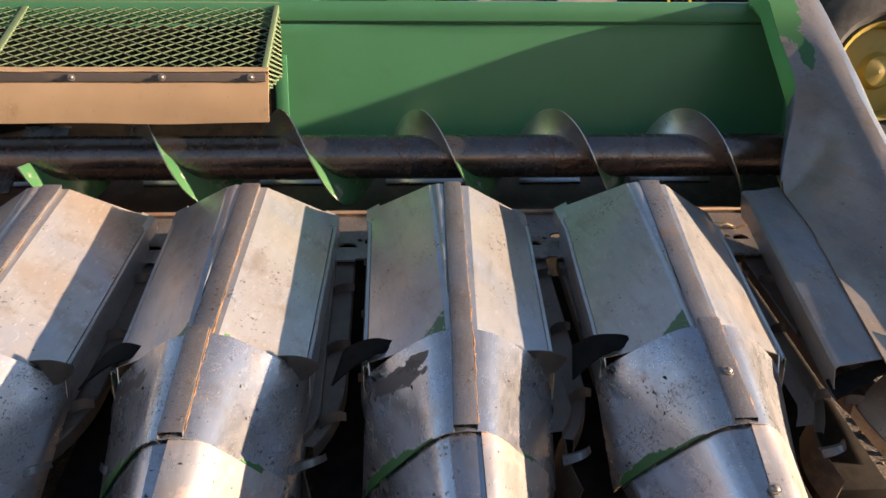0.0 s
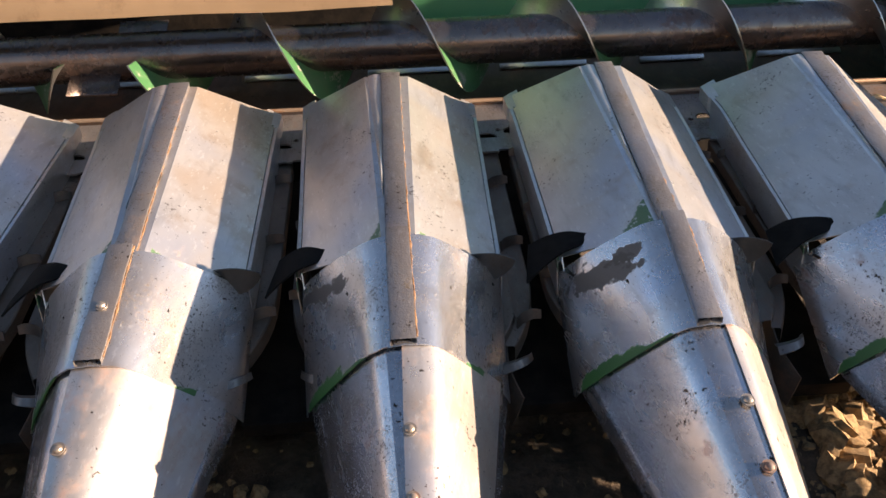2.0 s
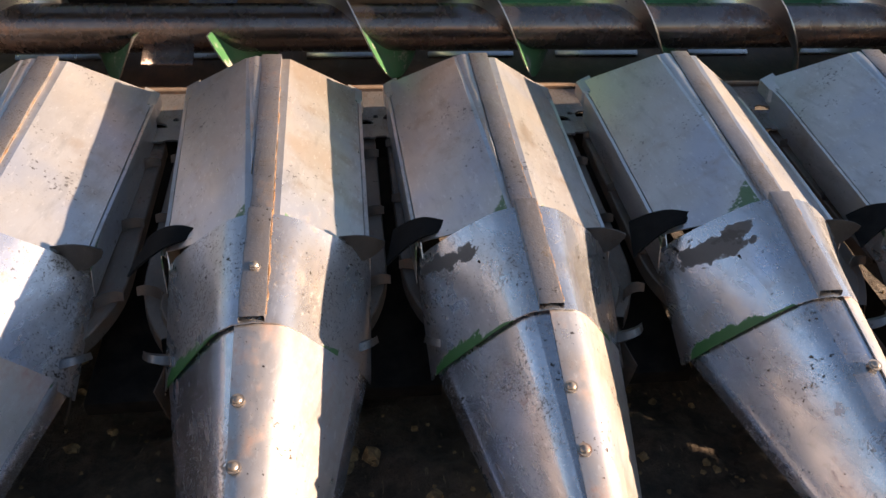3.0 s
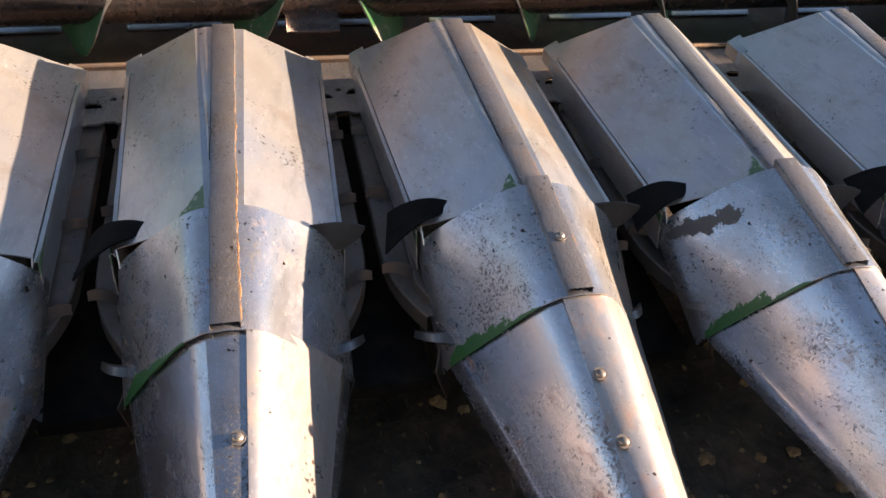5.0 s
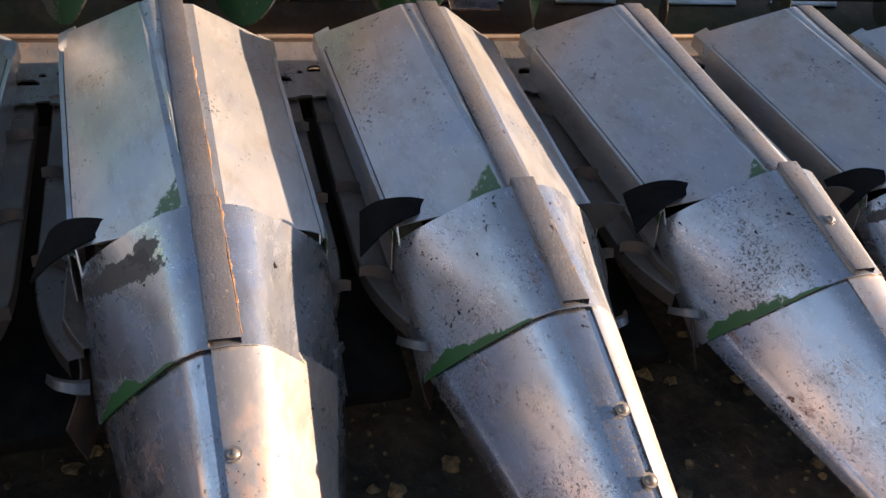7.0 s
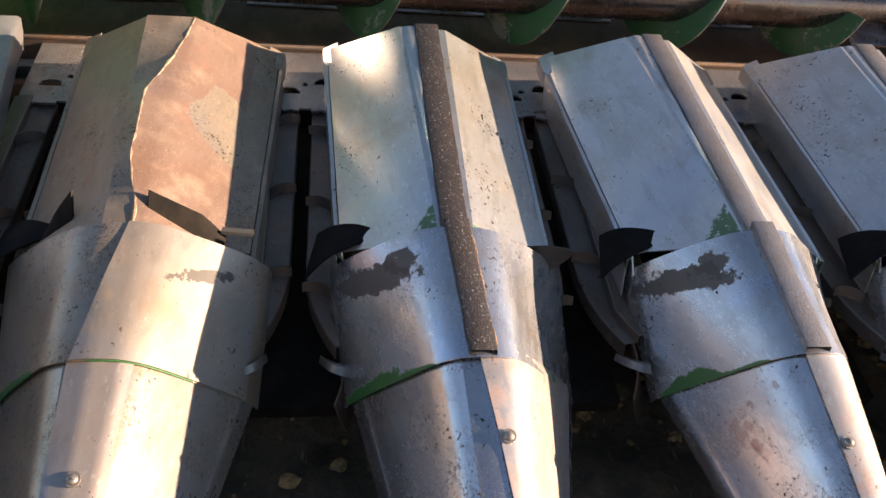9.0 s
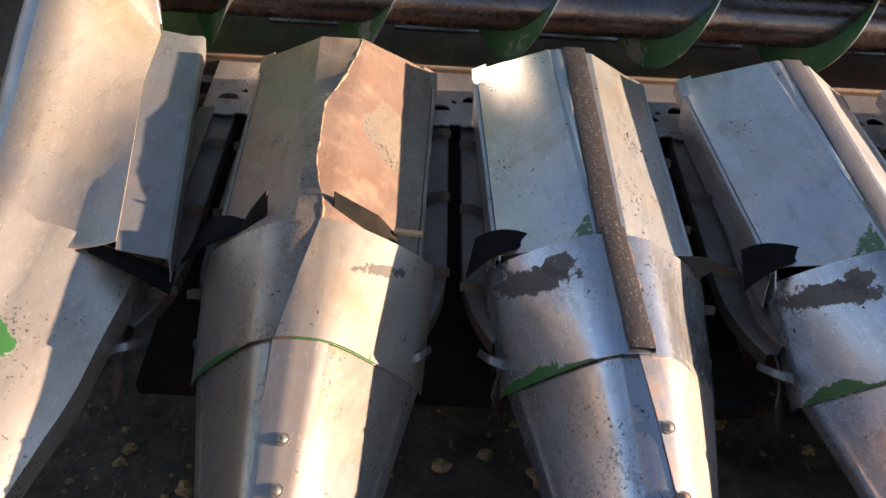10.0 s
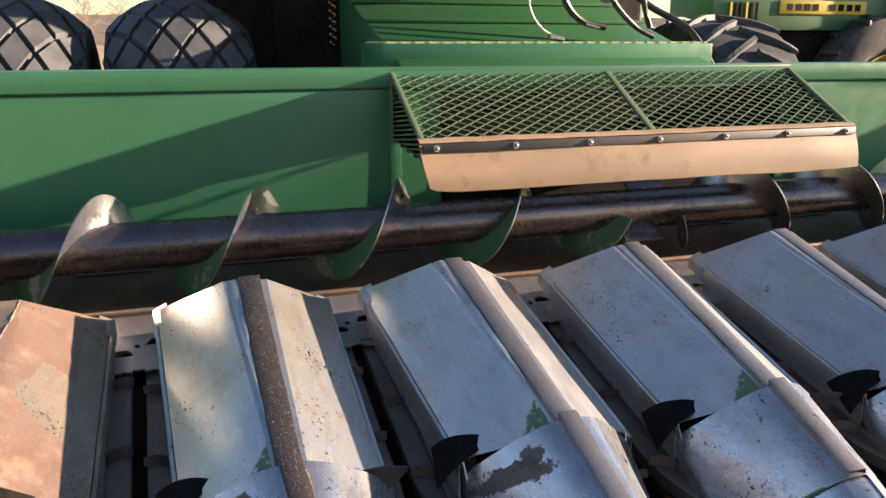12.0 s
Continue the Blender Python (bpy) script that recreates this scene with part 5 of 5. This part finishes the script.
box(bm, (0, -0.12, 2.35), (0.5, 0.04, 0.4), (0, 0, 0), 0.01)
part("panel", bm, WHITE, t, "white panel")

# ---------------------------------------------------------------- combine behind the header
DARKGREEN = paint_mat("combine_green_paint", (0.028, 0.12, 0.04), 0.42, 0.35, (0.07, 0.08, 0.05))
combine = thing("combine_harvester", (-1.79, 6.4, 0), "green combine harvester with dual diamond-tread and single lugged tyres", "combine")


def lathe(name, prof, x, y, z, material, parent, n=48, label=""):
    rows = [[(x + px, y + r * math.cos(2 * math.pi * k / n), z + r * math.sin(2 * math.pi * k / n)) for k in range(n)] for px, r in prof]
    return grid(name, rows, material, parent, label, closed=True, sharp=40)


def crown(w, half, R):
    return R - 0.20 * (abs(w) / half) ** 2.6


def diamond_wheel(x, R=1.02, half=0.46):
    wheel = thing("wheel", (x, 0, R), "", "")
    wheel.parent = combine
    wheel.name = "wheel"
    prof = [(-half * 0.75, R * 0.52), (-half * 0.98, R * 0.62), (-half * 1.05, R * 0.75)] + [(w * half, crown(w * half, half, R)) for w in (-1, -0.85, -0.6, -0.3, 0, 0.3, 0.6, 0.85, 1)] + [(half * 1.05, R * 0.75), (half * 0.98, R * 0.62), (half * 0.75, R * 0.52)]
    lathe("tyre", prof, 0, 0, 0, TYRE, wheel)
    verts, faces = [], []
    N, J = 17, 5
    for i in range(N * 2):
        for j in range(-J, J + 1):
            if (i + j) % 2:
                continue
            th0, w0 = 2 * math.pi * i / (N * 2), half * j / 4.4
            o = len(verts)
            ring = []
            for lift, shrink in ((0.0, 0.88), (0.030, 0.80)):
                for dt, dw in ((1, 0), (0, 1), (-1, 0), (0, -1)):
                    w = max(-half * 1.02, min(half * 1.02, w0 + dw * shrink * half / 4.4))
                    th = th0 + dt * shrink * math.pi / N
                    r = crown(w, half, R) + lift
                    verts.append((w, r * math.cos(th), r * math.sin(th)))
            faces += [(o + 4, o + 5, o + 6, o + 7)] + [(o + a, o + (a + 1) % 4, o + 4 + (a + 1) % 4, o + 4 + a) for a in range(4)]
    raw("tread", verts, faces, TYRE_BLOCK, wheel, "worn grey diamond tread blocks", sharp=40)
    lathe("rim", [(-0.3, 0.50), (-0.28, 0.54), (0.28, 0.54), (0.3, 0.50), (0.1, 0.46), (0.05, 0.15), (0.05, 0.01)], 0, 0, 0, YELLOW, wheel, 32, "yellow steel rim")
    return wheel


TYRE_BLOCK = rough_mat("worn_tread_rubber", (0.055, 0.057, 0.063), (0.10, 0.10, 0.105), 7, 0.7, 0.3)
for x in (-3.20, -2.15):
    diamond_wheel(x)


def lug_wheel(x, R=1.0, half=0.42):
    wheel = thing("wheel", (x, 0, R), "", "")
    wheel.parent = combine
    prof = [(-half * 0.75, R * 0.52), (-half, R * 0.65), (-half * 1.02, R * 0.8), (-half * 0.9, R * 0.93), (-half * 0.5, R * 0.95), (0, R * 0.955), (half * 0.5, R * 0.95), (half * 0.9, R * 0.93), (half * 1.02, R * 0.8), (half, R * 0.65), (half * 0.75, R * 0.52)]
    lathe("tyre", prof, 0, 0, 0, TYRE, wheel)
    verts, faces = [], []
    for k in range(40):
        sgn = 1 if k % 2 else -1
        o = len(verts)
        for q in range(7):
            f = q / 6
            th, w = 2 * math.pi * (k + 1.7 * f) / 40, sgn * half * (1.04 * f - 0.06)
            base = R * (0.94 if f < 0.9 else 0.88)
            for dt, r in ((-0.030, base), (-0.022, R * (1.0 - 0.05 * f ** 3)), (0.022, R * (1.0 - 0.05 * f ** 3)), (0.030, base)):
                verts.append((w, r * math.cos(th + dt), r * math.sin(th + dt)))
        for q in range(6):
            faces += [(o + q * 4 + a, o + q * 4 + a + 1, o + q * 4 + a + 5, o + q * 4 + a + 4) for a in range(3)]
        faces += [(o, o + 1, o + 2, o + 3), (o + 24, o + 25, o + 26, o + 27)]
    raw("tread", verts, faces, TYRE_BLOCK, wheel, "worn grey slanting tread lugs", smooth=False)
    lathe("rim", [(-0.3, 0.50), (-0.28, 0.54), (0.28, 0.54), (0.3, 0.50), (0.1, 0.46), (0.05, 0.15), (0.05, 0.01)], 0, 0, 0, SHADED_YELLOW, wheel, 32, "yellow steel rim in a shaded tone")


lug_wheel(2.32)
bm = bmesh.new()
cyl(bm, (-3.3, 0, 1.02), (3.3, 0, 1.02), 0.22, n=20)
box(bm, (0, 0.6, 1.6), (3.0, 1.6, 1.5), (0, 0, 0), 0.05)
box(bm, (-1.7, 0.3, 2.4), (0.5, 0.9, 2.4), (0, 0, 0), 0.05)
part("axle_housing", bm, DARK, combine, "black axle and drive housing")
bm = bmesh.new()
box(bm, (0, 3.2, 3.0), (4.2, 5.0, 3.2), (0, 0, 0), 0.1)
part("body", bm, DARKGREEN, combine, "green combine body")
bm = bmesh.new()
box(bm, (0.0, 0.0, 3.1), (2.9, 1.9, 1.3), (0, 0, 0), 0.08)
part("cab_floor", bm, DARK, combine, "dark underside of the cab")
# feeder house
for name, c, s, rot in (("feeder_house", (0, -0.65, 1.55), (2.05, 2.4, 0.85), (17, 0, 0)),):
    bm = bmesh.new()
    box(bm, c, s, rot, 0.02)
    part(name, bm, DARKGREEN, combine, "green sloping feeder house")
for k in range(3):
    bm = bmesh.new()
    box(bm, (0, -1.0 + 0.45 * k, 1.905 + 0.138 * k), (2.06, 0.03, 0.02), (17, 0, 0), 0.004)
    part("seam_rib", bm, DARKGREEN, combine)
bm = bmesh.new()
box(bm, (0.0, -1.68, 1.695), (2.2, 0.03, 0.135), (0, 0, 0), 0.008)
part("step_front", bm, PANEL, combine, "green front of the feeder step")
bm = bmesh.new()
box(bm, (0.0, -1.715, 1.612), (2.16, 0.08, 0.03), (0, 0, 0), 0.006)
part("step_ledge", bm, PALE_GREEN, combine)
bm = bmesh.new()
for k in range(26):
    box(bm, (-1.06 + 2.12 * k / 25, -1.44, 1.768), (0.012, 0.46, 0.012))
for k in range(7):
    box(bm, (0, -1.66 + 0.44 * k / 6, 1.766), (2.16, 0.012, 0.012))
part("step_grating", bm, PALE_GREEN, combine, "dusty pale green step grating")
for x in (-1.09, 1.09):
    bm = bmesh.new()
    box(bm, (x, -1.44, 1.69), (0.03, 0.5, 0.14), (0, 0, 0), 0.006)
    part("step_side", bm, PANEL, combine)
for x in (-1.28,):
    bm = bmesh.new()
    pts = [(x - 0.06 * math.cos(a * 1.0) * 0 + 0.02 * math.cos(a), -1.2 + 0.02 * math.sin(a), 2.25 - 0.55 * a / 75) for a in (k * 0.9 for k in range(84))]
    tube(bm, pts, 0.006, 5)
    part("coil_spring", bm, DARK, combine, "dark coil spring")
HOSE = rough_mat("black_hose", (0.012, 0.012, 0.012), (0.03, 0.03, 0.03), 20, 0.45, 0.2)
hoses = [([(0.10, -1.5, 2.25), (0.12, -1.52, 2.02), (0.25, -1.5, 1.9), (0.42, -1.5, 1.86)], 0.022), ([(0.35, -1.5, 2.3), (0.42, -1.55, 2.05), (0.62, -1.5, 1.88), (0.78, -1.5, 1.80)], 0.018),
         ([(0.72, -1.4, 2.3), (0.70, -1.5, 2.0), (0.75, -1.5, 1.86)], 0.018), ([(0.55, -1.3, 2.2), (0.8, -1.4, 2.0), (1.05, -1.5, 1.85), (1.18, -1.6, 1.62)], 0.022)]
for pts, r in hoses:
    bm = bmesh.new()
    tube(bm, spline(pts, 7), r, 8)
    part("hydraulic_hose", bm, HOSE, combine, "black hydraulic hose")
bm = bmesh.new()
tube(bm, spline([(-0.10, -1.5, 2.3), (-0.12, -1.52, 2.0), (-0.04, -1.52, 1.86), (0.07, -1.52, 1.80)], 8), 0.006, 6)
part("white_cable", bm, WHITE, combine, "thin white cable")
for p in ((0.33, -1.5, 1.875), (0.07, -1.52, 1.797)):
    bm = bmesh.new()
    cyl(bm, (p[0] - 0.05, p[1], p[2] + 0.008), (p[0] + 0.05, p[1], p[2] - 0.012), 0.02, n=10)
    part("hose_coupling", bm, FLIGHT, combine, "bare steel coupling")

# ---------------------------------------------------------------- pickup truck
SILVER = paint_mat("silver_truck_paint", (0.42, 0.51, 0.68), 0.2, 0.05, (0.3, 0.26, 0.2))
MAROON = paint_mat("maroon_hood_paint", (0.36, 0.13, 0.17), 0.3, 0.2)
CHROME = steel("chrome", (0.75, 0.75, 0.76), (0.6, 0.6, 0.6), 0.18, 1.0, 0.1, tan=0.05)
GLASS = paint_mat("dark_window_glass", (0.015, 0.018, 0.022), 0.12, 0.05)
AMBER = paint_mat("amber_lens", (0.55, 0.16, 0.03), 0.3, 0.1)
truck = thing("pickup_truck", (-8.22, 9.2, 0), "silver pickup truck with maroon upper band and chrome wheels", "truck")
truck.rotation_euler.z = radians(90)
arch_pts = [(0.74 * math.cos(a), 0.58 + 0.72 * math.sin(a)) for a in (math.pi * k / 18 for k in range(19))]
prof = [(0.74, 0.56), (0.80, 0.60), (0.86, 1.0), (0.86, 1.58), (0.80, 1.76), (-3.4, 1.80), (-3.4, 0.74), (-0.80, 0.74), (-0.74, 0.72)] + arch_pts[::-1]


def curve_out(z):
    """The side bulges a little at mid height."""
    return 0.05 * math.cos((z - 1.3) * 1.7)


bm = bmesh.new()
fr = [bm.verts.new((x, -curve_out(z), z)) for x, z in prof]
bk = [bm.verts.new((x, 2.3, z)) for x, z in prof]
bm.faces.new(fr[::-1])
bm.faces.new(bk)
for k in range(len(prof)):
    bm.faces.new((fr[k], fr[(k + 1) % len(prof)], bk[(k + 1) % len(prof)], bk[k]))
part("body", bm, SILVER, truck, "silver-blue side panels")
bm = bmesh.new()
pts = [Vector((x * 1.015, -0.075, 0.62 + (z - 0.62) * 1.01)) for x, z in arch_pts]
tube(bm, pts, 0.02, 8)
part("wheel_arch_lip", bm, SILVER, truck)
bm = bmesh.new()
box(bm, (-1.3, 1.1, 1.86), (4.25, 2.25, 0.22), (0, 0.6, 0), 0.06)
part("upper_band", bm, MAROON, truck, "faded maroon upper band")
bm = bmesh.new()
box(bm, (-0.55, 1.2, 2.12), (1.5, 1.7, 0.36), (0, 0, 0), 0.08, 0.86)
part("cab", bm, SILVER, truck, "silver cab")
bm = bmesh.new()
box(bm, (-0.55, 0.33, 2.12), (1.15, 0.06, 0.22), (-8, 0, 0), 0.02)
part("cab_window", bm, GLASS, truck, "dark cab window")
bm = bmesh.new()
box(bm, (1.02, 0.5, 0.98), (0.34, 0.9, 0.32), (0, 0, 0), 0.10)
part("bumper", bm, CHROME, truck, "chrome bumper")
bm = bmesh.new()
box(bm, (0.93, 0.0, 0.96), (0.16, 0.10, 0.22), (0, 0, 0), 0.015)
part("bumper_bracket", bm, DARK, truck, "black bumper bracket")
bm = bmesh.new()
box(bm, (-1.05, -0.058, 1.18), (0.12, 0.03, 0.40), (0, 0, 0), 0.012)
part("side_marker", bm, AMBER, truck, "amber side marker")
bm = bmesh.new()
box(bm, (-2.1, -0.045, 0.86), (2.55, 0.03, 0.20), (0, 0, 0), 0.01)
part("side_trim", bm, CHROME, truck, "bright lower trim")
wheel = thing("wheel", (0, 0.10, 0.53), "", "")
wheel.parent = truck
rows = [[(r * math.cos(2 * math.pi * k / 40), y, r * math.sin(2 * math.pi * k / 40)) for k in range(40)] for r, y in ((0.345, 0.0), (0.38, -0.06), (0.48, -0.06), (0.565, -0.01), (0.58, 0.06), (0.58, 0.26), (0.55, 0.32))]
grid("tyre", rows, TYRE, wheel, closed=True)
rows = [[(r * math.cos(2 * math.pi * k / 40), y, r * math.sin(2 * math.pi * k / 40)) for k in range(40)] for r, y in ((0.355, -0.02), (0.35, -0.05), (0.32, -0.03), (0.30, 0.08), (0.25, 0.12), (0.17, 0.10), (0.13, 0.02), (0.11, -0.05), (0.02, -0.06))]
grid("rim", rows, CHROME, wheel, "chrome wheel rim", closed=True)
# near-black lining and block added in place of the shade inside the arch
rows = [[(x * 0.985, y, 0.62 + (z - 0.62) * 0.985) for x, z in arch_pts] for y in (-0.03, 0.3, 0.7, 1.2)]
grid("arch_liner", rows, DARK, truck, "near-black lining added to keep the wheel arch dark", solid=0.004)
bm = bmesh.new()
box(bm, (0, 1.6, 0.95), (1.42, 1.2, 0.95))
part("wheel_well", bm, DARK, truck)
bm = bmesh.new()
box(bm, (0.70, 0.3, 0.75), (0.05, 0.5, 0.9), (0, -4, 0), 0.01)
part("mud_flap", bm, RUBBER, truck, "black mud flap")

# ---------------------------------------------------------------- tractor beside the combine
tractor = thing("tractor", (4.4, 9.1, 0), "green tractor with yellow stripe and yellow wheel rims", "tractor")
bm = bmesh.new()
box(bm, (-0.45, 0.45, 2.13), (2.9, 0.9, 0.46), (0, 0, 0), 0.05)
part("hood", bm, DARKGREEN, tractor, "green engine hood")
bm = bmesh.new()
box(bm, (-0.13, -0.012, 2.2), (1.42, 0.02, 0.17), (0, 0, 0), 0.004)
stripe = part("yellow_stripe", bm, YELLOW, tractor, "yellow stripe with dark lettering bars")
for k in range(9):
    if k != 4:
        bm = bmesh.new()
        box(bm, (-0.69 + 0.14 * k, -0.026, 2.2), (0.09, 0.006, 0.085))
        part("lettering_bar", bm, DARK, stripe)
bm = bmesh.new()
box(bm, (-0.5, 0.4, 1.35), (3.0, 0.6, 1.1), (0, 0, 0), 0.05)
part("engine", bm, DARK, tractor)
for k in range(6):
    bm = bmesh.new()
    box(bm, (-1.6 + 0.08 * k, -0.02, 1.9), (0.03, 0.02, 0.7))
    part("grille_bar", bm, YELLOW if k % 3 == 0 else DARK, tractor)
for x, R in ((0.8, 1.05), (-1.7, 0.62)):
    wheel = thing("wheel", (x, -0.25, R), "", "")
    wheel.parent = tractor
    rows = [[(r * math.cos(2 * math.pi * k / 40), y, r * math.sin(2 * math.pi * k / 40)) for k in range(40)] for r, y in ((R * 0.52, 0.0), (R * 0.62, -0.08), (R * 0.85, -0.08), (R * 0.97, -0.02), (R, 0.2), (R * 0.95, 0.42))]
    tyre = grid("tyre", rows, TYRE, wheel, closed=True)
    bm = bmesh.new()
    for k in range(22):
        a = 2 * math.pi * k / 22
        box(bm, (R * math.cos(a), 0.08 if k % 2 else 0.28, R * math.sin(a)), (0.07, 0.26, 0.06), (0, -math.degrees(a), 25 if k % 2 else -25), 0.01)
    part("tread_lug", bm, TYRE, wheel)
    rows = [[(r * math.cos(2 * math.pi * k / 32), y, r * math.sin(2 * math.pi * k / 32)) for k in range(32)] for r, y in ((R * 0.53, -0.01), (R * 0.52, -0.04), (R * 0.47, 0.0), (R * 0.44, 0.12), (R * 0.2, 0.10), (R * 0.16, 0.02), (0.02, 0.0))]
    grid("rim", rows, SHADED_YELLOW, wheel, "yellow wheel rim in a shaded tone", closed=True)
bm = bmesh.new()
box(bm, (1.9, 0.5, 2.6), (1.5, 1.4, 1.6), (0, 0, 0), 0.08)
part("cab", bm, GLASS, tractor, "dark tractor cab")

# ---------------------------------------------------------------- sheet thickness, then a row spacing of 0.559 m
made = bpy.context.evaluated_depsgraph_get()
for ob, sharp in SHEETS:
    me = bpy.data.meshes.new_from_object(ob.evaluated_get(made))
    me.name = ob.data.name
    ob.modifiers.clear()
    ob.data = me
    me.set_sharp_from_angle(angle=radians(sharp))
shapes = set()
for ob in scene.objects:
    if ob.type in {"MESH", "EMPTY"}:
        ob.location *= SIZE
        if ob.type == "MESH" and ob.data.name not in shapes:
            shapes.add(ob.data.name)
            ob.data.transform(Matrix.Scale(SIZE, 4))
